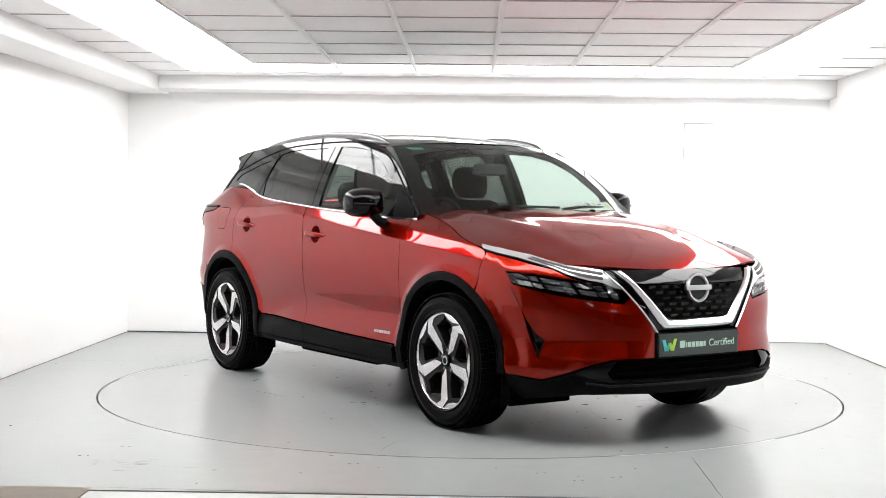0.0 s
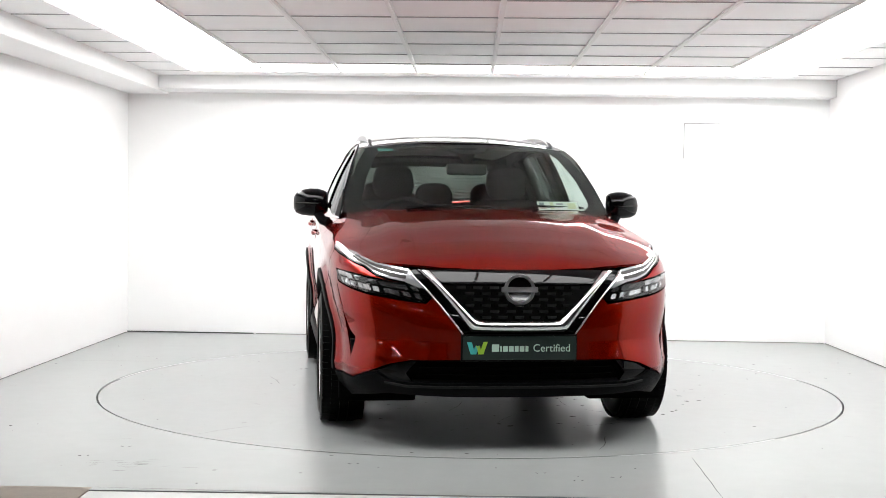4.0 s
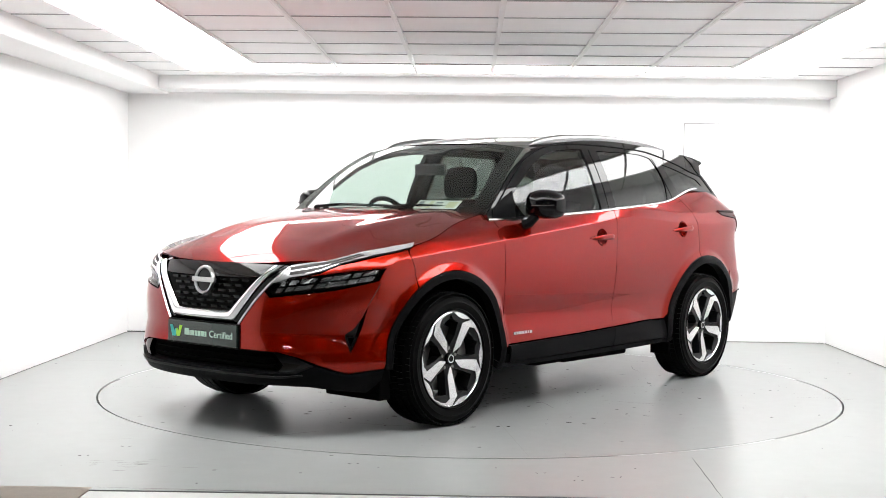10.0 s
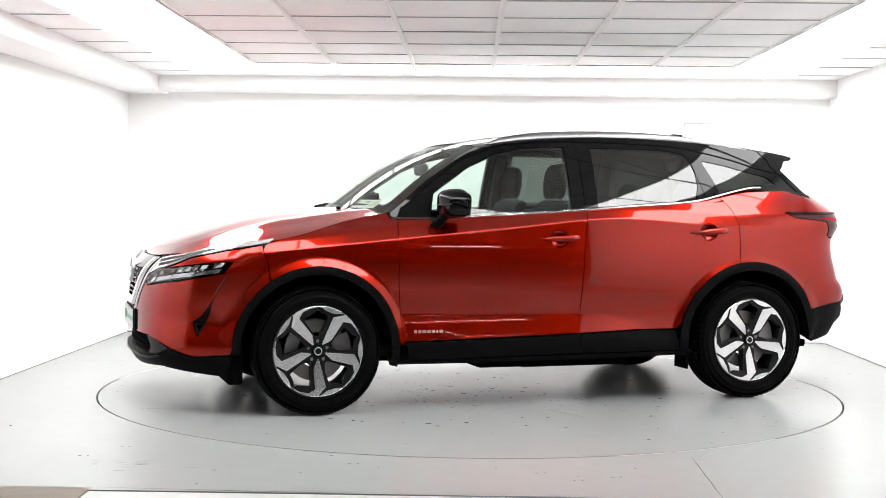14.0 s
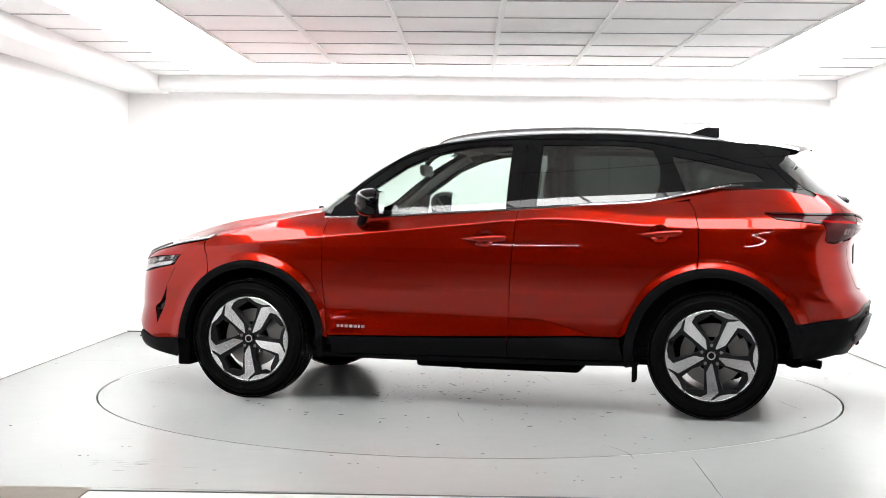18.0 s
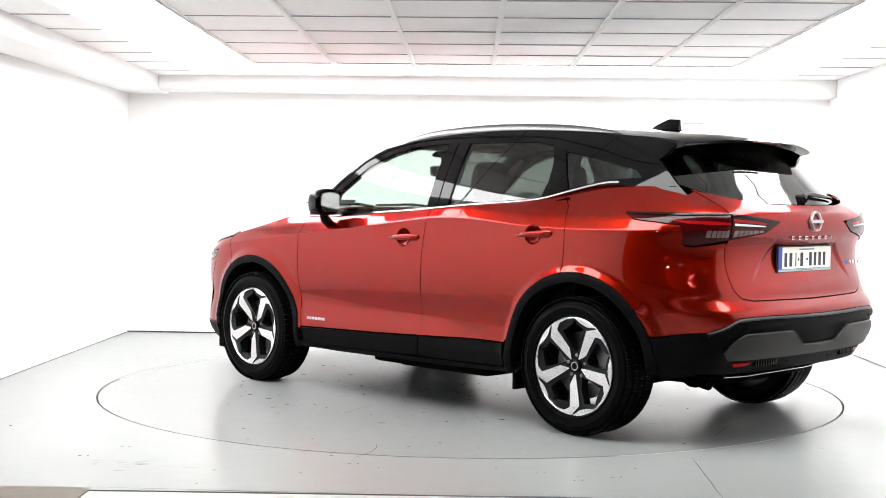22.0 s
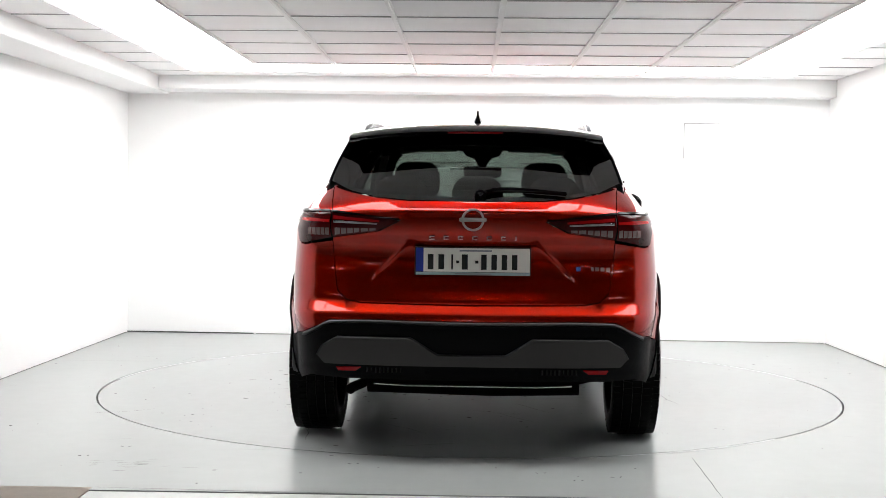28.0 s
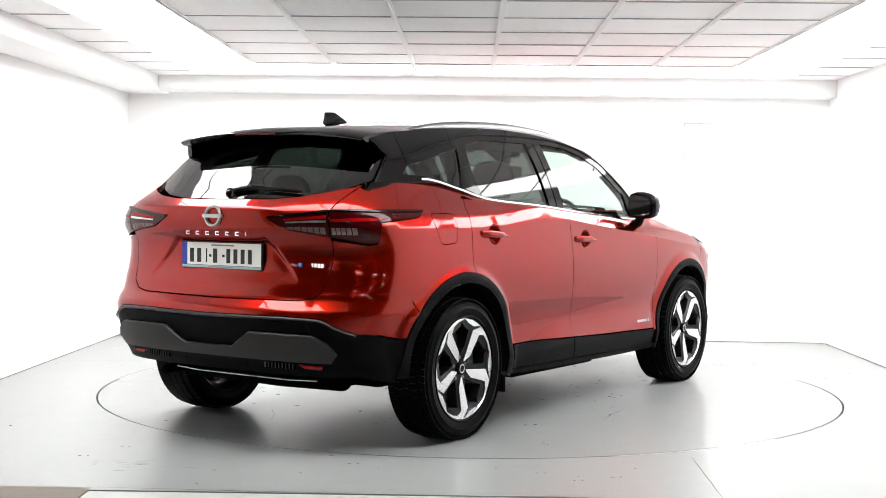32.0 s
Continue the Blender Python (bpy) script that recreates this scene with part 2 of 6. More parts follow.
def sheet_into(bm, outer, chart, holes=(), step=0.05, thick=0.012, gap=0.0, proud=0.0, mirror=(1,), edge=None, folds=()):
    """A panel: a closed outline in a chart's two coordinates, filled with a fine net, laid on the chart's surface, with a turned-in rim."""
    outer = dense(inset(outer, gap), edge or step)
    holes = [dense(inset(h, -gap), edge or step) for h in holes]
    pts, edges, faces = [], [], []
    for loop in [outer] + holes:
        k = len(pts)
        pts += [Vector(q) for q in loop]
        edges += [(k + i, k + (i + 1) % len(loop)) for i in range(len(loop))]
    x0, x1 = min(q[0] for q in outer), max(q[0] for q in outer)
    y0, y1 = min(q[1] for q in outer), max(q[1] for q in outer)
    nx, ny = int((x1 - x0) / step), int((y1 - y0) / step)
    rim0 = np.array([tuple(q) for q in pts])
    near = []
    for q in folds:
        if x0 < q[0] < x1 and y0 < q[1] < y1 and inside(outer, *q) and not any(inside(h, *q) for h in holes) and np.min((rim0[:, 0] - q[0]) ** 2 + (rim0[:, 1] - q[1]) ** 2) > 0.004 ** 2:
            near.append(Vector(q))
    pts += near
    solid = len(pts)
    rim = np.array([tuple(q) for q in pts])
    for i in range(1, nx + 1):
        for j in range(1, ny + 1):
            x, y = x0 + (i - 0.5 * (j % 2)) * (x1 - x0) / (nx + 0.5), y0 + j * (y1 - y0) / (ny + 1)
            if inside(outer, x, y) and not any(inside(h, x, y) for h in holes) and np.min((rim[:, 0] - x) ** 2 + (rim[:, 1] - y) ** 2) > ((0.6 if near else 0.4) * step) ** 2:
                pts.append(Vector((x, y)))
    vo, eo, fo, *_ = delaunay_2d_cdt(pts, edges, [], 0, 1e-6)
    keep = []
    for f in fo:
        cx, cy = sum(vo[i][0] for i in f) / 3, sum(vo[i][1] for i in f) / 3
        if inside(outer, cx, cy) and not any(inside(h, cx, cy) for h in holes):
            keep.append(f)
    xyz = [Vector(chart(q[0], q[1])) for q in vo]
    # which way is out
    tot, cen = Vector((0, 0, 0)), Vector((0, 0, 0))
    for a, b, c in keep:
        tot += (xyz[b] - xyz[a]).cross(xyz[c] - xyz[a])
        cen += (xyz[a] + xyz[b] + xyz[c]) / 3
    cen /= max(1, len(keep))
    ref = cen - Vector((cen.x * 0.55, 0, CORE.z))
    flip = tot.dot(ref) < 0
    # smooth shading normals from the surface itself
    hs = 0.012
    fine = []
    for q in vo:
        du = Vector(chart(q[0] + hs, q[1])) - Vector(chart(q[0] - hs, q[1]))
        dv = Vector(chart(q[0], q[1] + 0.006)) - Vector(chart(q[0], q[1] - 0.006))
        n = du.cross(dv)
        fine.append(n.normalized() if n.length > 1e-9 else None)
    nor = [Vector((0, 0, 0)) for _ in xyz]
    for a, b, c in keep:
        n = (xyz[b] - xyz[a]).cross(xyz[c] - xyz[a]) * (-1 if flip else 1)
        for i in (a, b, c):
            nor[i] += n
    count = {}
    for f in keep:
        for a, b in ((f[0], f[1]), (f[1], f[2]), (f[2], f[0])):
            count[(min(a, b), max(a, b))] = count.get((min(a, b), max(a, b)), []) + [(a, b)]
    shade = bm.verts.layers.float_vector.get("shade") or bm.verts.layers.float_vector.new("shade")
    for sgn in mirror:
        at = {}

        def vert(i, depth, kind):
            key = (i, kind)
            if key not in at:
                n = nor[i].normalized() if nor[i].length > 0 else Vector((0, 0, 1))
                q = xyz[i] + n * (proud - depth)
                at[key] = bm.verts.new((q.x, q.y * sgn, q.z))
                if kind == "top" and fine[i] is not None:
                    s = fine[i] if fine[i].dot(n) > 0 else -fine[i]
                    if s.dot(n) > 0.75:
                        at[key][shade] = (s.x, s.y * sgn, s.z)
            return at[key]

        for f in keep:
            vs = [vert(i, 0, "top") for i in f]
            if flip != (sgn < 0):
                vs.reverse()
            bm.faces.new(vs)
        if thick:
            for (a, b), uses in count.items():
                if len(uses) == 1:
                    a, b = uses[0]
                    vs = [vert(b, 0.0, "rim"), vert(a, 0.0, "rim"), vert(a, thick, "low"), vert(b, thick, "low")]
                    if flip != (sgn < 0):
                        vs.reverse()
                    bm.faces.new(vs)
    return bm


def sheet(*args, **kw):
    return sheet_into(bmesh.new(), *args, **kw)


def panel(name, outer, chart, material, parent, label="", **kw):
    return part(name, sheet(outer, chart, **kw), material, parent, label, flat_angle=50)
# ------------------------------------------------------------ the studio
CEIL, SOFFIT = 2.20, 2.075
XL, XR, YB, YF = -2.985, 3.015, 3.0, -3.0
RING = 2.262


def structure(name, bm, material, label, category=""):
    return tagged(link(name, bm, material), label, category, "", "structure")


def flat_xy(z):
    return lambda x, y: (x, y, z)


def circle(r, n=160, cx=0.0, cy=0.0):
    return [(cx + r * math.cos(2 * math.pi * i / n), cy + r * math.sin(2 * math.pi * i / n)) for i in range(n)]


def plate_with_hole(x0, x1, y0, y1, r, z0, z1):
    bm = bmesh.new()
    n = 160
    pts = [Vector(q) for q in [(x0, y0), (x1, y0), (x1, y1), (x0, y1)] + circle(r, n)]
    edges = [(i, (i + 1) % 4) for i in range(4)] + [(4 + i, 4 + (i + 1) % n) for i in range(n)]
    vo, eo, fo, *_ = delaunay_2d_cdt(pts, edges, [], 0, 1e-6)
    vs = [bm.verts.new((q[0], q[1], z1)) for q in vo]
    for f in fo:
        c = [sum(vo[i][k] for i in f) / 3 for k in (0, 1)]
        if math.hypot(*c) > r * 0.999:
            bm.faces.new([vs[i] for i in f])
    bmesh.ops.recalc_face_normals(bm, faces=bm.faces)
    if sum(f.normal.z for f in bm.faces) < 0:
        bmesh.ops.reverse_faces(bm, faces=bm.faces)
    ext = bmesh.ops.extrude_face_region(bm, geom=list(bm.faces))
    for v in [g for g in ext["geom"] if isinstance(g, bmesh.types.BMVert)]:
        v.co.z = z0
    bmesh.ops.recalc_face_normals(bm, faces=bm.faces)
    return bm


structure("floor", plate_with_hole(XL - 0.2, XR + 0.2, YF, YB + 0.3, RING, -0.06, 0.0), FLOOR, "grey painted workshop floor, glossy and scuffed", "floor")
structure("floor_pit", box(-2.6, 2.6, -2.6, 2.6, -0.5, -0.30), DARKGAP, "dark pit under the turntable")
structure("wall_west", box(XL - 0.2, XL, YF, YB + 0.3, 0, CEIL + 0.1), WALL, "plain white painted side wall", "wall")
structure("wall_east", box(XR, XR + 0.2, YF, YB + 0.3, 0, CEIL + 0.1), WALL, "plain white painted side wall", "wall")


def back_wall():
    bm = box(XL - 0.05, XR + 0.05, 0, 0.2, 0, CEIL + 0.1)
    for v in bm.verts:
        v.co.y += 3.0 - 0.040 * v.co.x
    return bm


structure("wall_north", back_wall(), WALL, "plain white painted back wall", "wall")


# the dropped beams along the back and one side
def beams():
    bm = bmesh.new()
    box_into(bm, XL, -2.625, YF, 3.3, SOFFIT, CEIL + 0.05, 0.012)
    vs = box_into(bm, -2.63, XR, 2.70, 3.3, SOFFIT, CEIL + 0.05, 0.012)
    for v in vs:
        if v.is_valid:
            v.co.y += -0.012 * v.co.x
            v.co.z += -0.006 * v.co.x
    return bm


structure("ceiling_beam", beams(), BEAM, "white plastered beam below the ceiling", "beam")

# ceiling: tiles in a metal grid; the outer ring of the field is lit
PITCH_X, PITCH_Y = 0.603, 0.622
GX, GY = -2.25, 2.357


def ceiling():
    bm = bmesh.new()
    random.seed(4)
    for i in range(-1, 9):
        for j in range(0, 9):
            x0, y1 = GX + i * PITCH_X, GY - j * PITCH_Y
            lit = 0 <= i <= 7 and 0 <= j <= 7 and (i in (0, 7) or j in (0, 7))
            if lit:
                continue
            a = max(x0 + 0.012, -2.64)
            b = min(x0 + PITCH_X - 0.012, XR)
            dz = random.uniform(-0.002, 0.002)
            vs = box_into(bm, a, b, y1 - PITCH_Y + 0.006, y1 - 0.006, CEIL + 0.008 + dz, CEIL + 0.03, 0.004)
    # filler strips at the back
    box_into(bm, -2.64, XR, GY + 0.01, 2.80, CEIL + 0.004, CEIL + 0.03)
    return bm


structure("ceiling", ceiling(), TILE, "white suspended ceiling of square tiles", "ceiling")


def grid_bars():
    bm = bmesh.new()
    y0, y1 = GY - 9 * PITCH_Y, GY
    for i in range(0, 9):
        x = GX + i * PITCH_X
        box_into(bm, x - 0.015, x + 0.015, y0, y1 + 0.01, CEIL - 0.004, CEIL + 0.012)
        box_into(bm, x - 0.005, x + 0.005, y0, y1 + 0.01, CEIL - 0.008, CEIL - 0.004)
    return bm


structure("ceiling_grid", grid_bars(), GRID, "pale metal ceiling grid bars")


def shadow_joints():
    bm = bmesh.new()
    for j in range(0, 10):
        y = GY - j * PITCH_Y
        box_into(bm, -2.64, XR, y - 0.005, y + 0.005, CEIL + 0.003, CEIL + 0.032)
    return bm


structure("ceiling_joints", shadow_joints(), mat("joint_grey", (0.50, 0.50, 0.50), 0.8), "dark joints between the ceiling tiles")
structure("ceiling_slab", box(XL - 0.2, XR + 0.2, YF - 0.2, YB + 0.3, CEIL + 0.10, CEIL + 0.25), HALLWALL, "ceiling slab above the tiles")


def ceiling_light(x0, y0):
    e = tagged(new("ceiling_light"), "square lit white ceiling panel in a pale frame", "ceiling light", "lit ceiling panels")
    e.location = (x0 + PITCH_X / 2, y0 - PITCH_Y / 2, CEIL)
    hx, hy = PITCH_X / 2 - 0.016, PITCH_Y / 2 - 0.012
    part("diffuser", box(-hx, hx, -hy, hy, 0.006, 0.02), LIGHT, e, "glowing white diffuser", smooth=False)
    part("frame", box(-hx - 0.004, hx + 0.004, hy, hy + 0.006, -0.001, 0.022), GRID, e, smooth=False)
    part("frame", box(-hx - 0.004, hx + 0.004, -hy - 0.006, -hy, -0.001, 0.022), GRID, e, smooth=False)
    return e


first = None
for i in range(8):
    for j in range(8):
        if i in (0, 7) or j in (0, 7):
            x0, y0 = GX + i * PITCH_X, GY - j * PITCH_Y
            if first is None:
                first = ceiling_light(x0, y0)
            else:
                copy_thing(first, pose(x0 + PITCH_X / 2, y0 - PITCH_Y / 2, CEIL))


# the small hatch outlined on the back wall
def hatch():
    e = tagged(new("wall_hatch"), "small white square access hatch in the back wall", "hatch")
    e.matrix_basis = pose(1.955, 2.9195, 1.70, 0, 0, -2.29)
    part("hatch_door", box(-0.143, 0.143, -0.006, 0.03, -0.143, 0.143, 0.002), WALL, e, smooth=False)
    bm = bmesh.new()
    for a, b, c, d in ((-0.152, 0.152, 0.146, 0.151), (-0.152, -0.147, -0.15, 0.146), (0.148, 0.151, 0.05, 0.146)):
        box_into(bm, a, b, -0.004, 0.02, c, d)
    part("frame", bm, mat("hatch_grey", (0.16, 0.16, 0.16), 0.7, spec=0.1), e, smooth=False)


hatch()
bm = box(-0.56, 0.56, -0.010, 0.004, 0.001, 0.009, 0.002)
ob = tagged(link("floor_strip", bm, STRIP), "thin black rubber strip along the foot of the white wall", "strip")
ob.matrix_basis = pose(-2.43, 3.09, 0, 0, 0, -2.29)



def foot_joints():
    """The thin open joint along the foot of the walls."""
    bm = bmesh.new()
    vs = box_into(bm, -1.85, XR - 0.01, -0.006, 0.002, 0.0005, 0.0045)
    for v in vs:
        v.co.y += 3.0 - 0.040 * v.co.x
    box_into(bm, XL - 0.002, XL + 0.005, -2.9, 3.05, 0.0005, 0.0045)
    box_into(bm, XR - 0.005, XR + 0.002, -2.9, 2.85, 0.0005, 0.0045)
    return bm


structure("wall_foot_joint", foot_joints(), mat("joint_shadow_grey", (0.16, 0.16, 0.155), 0.9, spec=0.05, var=0.4, scale=4), "thin grey joint along the foot of the white walls")

# the hall beyond the open front, where the camera stands
structure("hall_floor", box(-26, 26, -36, YF - 0.007, -0.08, -0.004), HALLFLOOR, "pale hall floor before the studio", "floor")
structure("floor_covering", box(-2.985, -1.51, -3.6, -2.962, -0.03, 0.002, 0.001), MATBROWN, "brown floor covering with a straight seam", "floor")
structure("hall_wall_south", box(-26.2, 26.2, -36.2, -36, 0, 4.2), HALLWALL, "dark grey hall wall", "wall")
structure("hall_wall_west", box(-26.2, -26, -36, YF, 0, 4.2), HALLWALL, "dark grey hall wall", "wall")
structure("hall_wall_east", box(26, 26.2, -36, YF, 0, 4.2), HALLWALL, "dark grey hall wall", "wall")
structure("hall_ceiling", box(-26.2, 26.2, -36.2, YF - 0.2, 4.2, 4.4), HALLWALL, "dark grey hall ceiling", "ceiling")


def front_wall():
    bm = bmesh.new()
    box_into(bm, -26.2, XL - 0.2, YF - 0.2, YF, 0, 4.2)
    box_into(bm, XR + 0.2, 26.2, YF - 0.2, YF, 0, 4.2)
    box_into(bm, XL - 0.2, XR + 0.2, YF - 0.2, YF, CEIL + 0.25, 4.2)
    return bm


structure("wall_studio_front", front_wall(), HALLWALL, "grey wall round the studio's open front", "wall")


def tube_lamp(x, y, z, length):
    e = tagged(new("tube_lamp"), "slim white fluorescent tube lamp under the hall ceiling", "tube lamp", "hall tube lamps")
    e.location = (x, y, z)
    part("tube", box(-length / 2, length / 2, -0.02, 0.02, -0.03, 0.0, 0.008), mat("tube_glow", (1, 1, 1), 0.5, emit=55.0), e, "glowing white tube", smooth=False)
    part("housing", box(-length / 2 - 0.03, length / 2 + 0.03, -0.05, 0.05, 0.0, 4.2 - z, 0.004), HALLWALL, e, smooth=False)
    return e


# Out of view: set for streaks in the paint, strengthened to brighten the studio ceiling.
lamp0 = tube_lamp(-18, -12, 3.8, 3.0)
for y in (-12, -24):
    for x in (-18, -9, 0, 9, 18):
        if (x, y) != (-18, -12):
            copy_thing(lamp0, pose(x + 1.5 * (y % 2), y, 3.8))


def blob(bm, x, y, r, z, seed):
    rnd = random.Random(seed)
    st, an, n = rnd.uniform(0.25, 0.9), rnd.uniform(0, 3.14), rnd.randint(6, 9)
    ring = []
    for i in range(n):
        t = 2 * math.pi * i / n
        rr = r * rnd.uniform(0.6, 1.2)
        a, b = rr * math.cos(t), rr * st * math.sin(t)
        ring.append(bm.verts.new((x + a * math.cos(an) - b * math.sin(an), y + a * math.sin(an) + b * math.cos(an), z)))
    bm.faces.new(ring)


def scratch(bm, pts, w, z):
    vs = [Vector((*q, z)) for q in pts]
    rows = []
    for i, q in enumerate(vs):
        d = (vs[min(i + 1, len(vs) - 1)] - vs[max(i - 1, 0)]).normalized()
        s = Vector((-d.y, d.x, 0)) * w * (0.3 if i in (0, len(vs) - 1) else 1) / 2
        rows.append((bm.verts.new(q + s), bm.verts.new(q - s)))
    for (a, b), (c, d) in zip(rows, rows[1:]):
        bm.faces.new((a, b, d, c))


random.seed(11)
bm = bmesh.new()
for k in range(70):
    a, r = random.uniform(0, 6.283), random.uniform(RING + 0.05, 3.6)
    x, y = r * math.cos(a), r * math.sin(a)
    if XL < x < XR and -2.95 < y < 2.8:
        blob(bm, x, y, random.choice((0.005, 0.007, 0.009, 0.013)), 0.0006, k)
scratch(bm, [(1.033, -2.17), (1.030, -2.30), (1.029, -2.42), (1.024, -2.55), (1.024, -2.68), (1.018, -2.82), (1.017, -2.99)], 0.0035, 0.001)
scratch(bm, [(-1.5, -2.955), (-0.9, -2.985), (-0.5, -2.995)], 0.005, 0.001)
bmesh.ops.recalc_face_normals(bm, faces=bm.faces)
for f in bm.faces:
    if f.normal.z < 0:
        f.normal_flip()
tagged(link("floor_wear", bm, CHIP), "dark chips and a crack in the floor paint", "floor marks", "", "stuff")
bm = bmesh.new()
scratch(bm, [(-2.97, 1.06), (-2.5, 1.075), (-2.05, 1.09)], 0.012, 0.001)
scratch(bm, [(-2.06, 1.1), (-2.02, 1.36)], 0.02, 0.001)
for k in range(22):
    x, y = random.uniform(-2.9, 2.9), random.uniform(-2.9, 2.8)
    if math.hypot(x, y) > RING + 0.1:
        an = random.uniform(-0.5, 0.5)
        ln = random.uniform(0.03, 0.14)
        scratch(bm, [(x, y), (x + ln * 0.5, y + ln * an * 0.5), (x + ln, y + ln * an)], random.uniform(0.003, 0.007), 0.001)
for f in bm.faces:
    f.normal_update()
    if f.normal.z < 0:
        f.normal_flip()
tagged(link("floor_scuffing", bm, SCUFF), "grey scuffs on the floor paint", "floor marks", "", "stuff")

def gap_filling():
    """Dust packed into the joint round the turntable along two arcs."""
    bm = bmesh.new()
    for a0, a1, n in ((-72, -47, 24), (14, 176, 90)):
        prev = None
        for i in range(n + 1):
            a = radians(a0 + (a1 - a0) * i / n)
            row = [bm.verts.new((r * math.cos(a), r * math.sin(a), z)) for r, z in ((RING - 0.0119, -0.0008), (RING - 0.006, -0.0003), (RING - 0.0001, -0.0008))]
            if prev:
                for k in range(2):
                    bm.faces.new((prev[k], prev[k + 1], row[k + 1], row[k]))
            prev = row
    bmesh.ops.recalc_face_normals(bm, faces=bm.faces)
    for f in bm.faces:
        if f.normal.z < 0:
            f.normal_flip()
    return bm


structure("joint_dust", gap_filling(), DUST, "grey dust packed in the joint round the turntable", "floor")
bm = bmesh.new()
random.seed(31)
for k in range(26):
    x, y = -1.50 + random.gauss(0, 0.10), -2.52 + random.gauss(0, 0.06)
    scratch(bm, [(x, y), (x + 0.02, y + 0.004), (x + random.uniform(0.03, 0.07), y + random.uniform(0, 0.02))], random.uniform(0.002, 0.004), 0.0012)
for x, y, r in ((-1.62, -2.1, 0.012), (-1.75, -2.33, 0.012), (0.62, -2.62, 0.014), (0.30, -2.56, 0.011), (0.45, -2.70, 0.010), (-0.52, -2.42, 0.010), (2.75, 0.5, 0.011), (2.5, -0.9, 0.011), (-2.62, -1.1, 0.010)):
    blob(bm, x, y, r, 0.0009, int(1000 * x + 77 * y))
    blob(bm, x + 0.035, y + 0.006, r * 0.8, 0.0009, int(900 * x + 71 * y))
for f in bm.faces:
    f.normal_update()
    if f.normal.z < 0:
        f.normal_flip()
tagged(link("floor_nicks", bm, CHIP), "dark nicks and short scratches in the floor paint", "floor marks", "", "stuff")

# the turntable, which turns with the car
table = tagged(new("turntable"), "round grey painted steel turntable flush with the floor, scuffed and chipped", "turntable")
bm = bmesh.new()
g = bmesh.ops.create_cone(bm, cap_ends=True, cap_tris=False, segments=160, radius1=RING - 0.012, radius2=RING - 0.012, depth=0.05)
bmesh.ops.translate(bm, verts=bm.verts, vec=(0, 0, -0.025))
part("disc", bm, DISC, table, smooth=False)
bm = bmesh.new()
random.seed(5)
for k in range(120):
    a, r = random.uniform(0, 6.283), RING * math.sqrt(random.uniform(0.02, 0.94))
    blob(bm, r * math.cos(a), r * math.sin(a), random.choice((0.004, 0.005, 0.006, 0.008, 0.012)), 0.0012, 300 + k)
for k in range(230):
    a, r = random.gauss(0.9, 1.6), RING * random.uniform(0.05, 0.66)
    blob(bm, r * math.cos(a), r * math.sin(a), random.choice((0.005, 0.006, 0.008, 0.011, 0.015, 0.021)), 0.0008, 700 + k)
for k in range(22):
    a, r = random.uniform(0, 6.283), random.uniform(0.2, 2.0)
    x, y, d = r * math.cos(a), r * math.sin(a), random.uniform(0, 6.283)
    q = [(x, y)]
    for _ in range(4):
        d += random.uniform(-0.22, 0.22)
        x, y = x + 0.09 * math.cos(d), y + 0.09 * math.sin(d)
        q.append((x, y))
    scratch(bm, q, random.uniform(0.0015, 0.004), 0.001)
for f in bm.faces:
    f.normal_update()
    if f.normal.z < 0:
        f.normal_flip()
seam = bmesh.new()
scratch(seam, [(-1.52, -1.60), (-0.61, -0.647), (0.238, 0.246), (1.116, 1.166), (1.53, 1.60)], 0.004, 0.0010)
scratch(seam, [(0.285, 0.195), (0.06, 0.32), (-0.28, 0.545), (-1.40, 1.30)], 0.004, 0.0011)
scratch(seam, [(0.06, 0.32), (0.105, 0.47), (0.11, 0.62)], 0.003, 0.0012)
for f in seam.faces:
    f.normal_update()
    if f.normal.z < 0:
        f.normal_flip()
random.seed(47)
for k in range(60):
    a, r = random.uniform(0, 6.283), random.uniform(0.5, 2.1)
    x, y, d = r * math.cos(a), r * math.sin(a), random.uniform(0, 6.283)
    ln = random.uniform(0.02, 0.09)
    scratch(seam, [(x, y), (x + 0.5 * ln * math.cos(d), y + 0.5 * ln * math.sin(d)), (x + ln * math.cos(d + 0.3), y + ln * math.sin(d + 0.3))], random.uniform(0.0012, 0.003), 0.0013)
for f in seam.faces:
    f.normal_update()
    if f.normal.z < 0:
        f.normal_flip()
part("plate_seam", seam, FAINT, table, "fine seams between the steel plates and thin grey scratches", smooth=False)
for cx, cy in ((-0.34, -0.37), (0.463, 0.483), (-0.95, -1.01), (0.98, 1.03)):
    for k in (-1, 1):
        screw = revolve([(0.0005, 0.0014), (0.008, 0.0014), (0.010, 0.0)], 10, "Z", closed=False)
        bmesh.ops.translate(screw, verts=screw.verts, vec=(cx + k * 0.027 * 0.72, cy - k * 0.027 * 0.69, 0))
        part("screw_head", screw, CHIP, table, "dark countersunk screw", smooth=False)
tagged(part("paint_wear", bm, CHIP, table, "dark chips and cracks in the paint", smooth=False), kind="stuff")
# ------------------------------------------------------------ the car's surfaces
# car space: x forward, y to its left, z up, the origin on the ground midway between the axles
def lut(pairs):
    xs, ys = zip(*sorted(pairs))
    return lambda v: float(np.interp(v, xs, ys))


def slut(pairs):
    """A smooth function through a few values."""
    pairs = sorted(pairs)
    xs = np.array([a for a, _ in pairs])
    q = np.array(spline(pairs, 8))
    return lambda v: float(np.interp(v, q[:, 0], q[:, 1]))


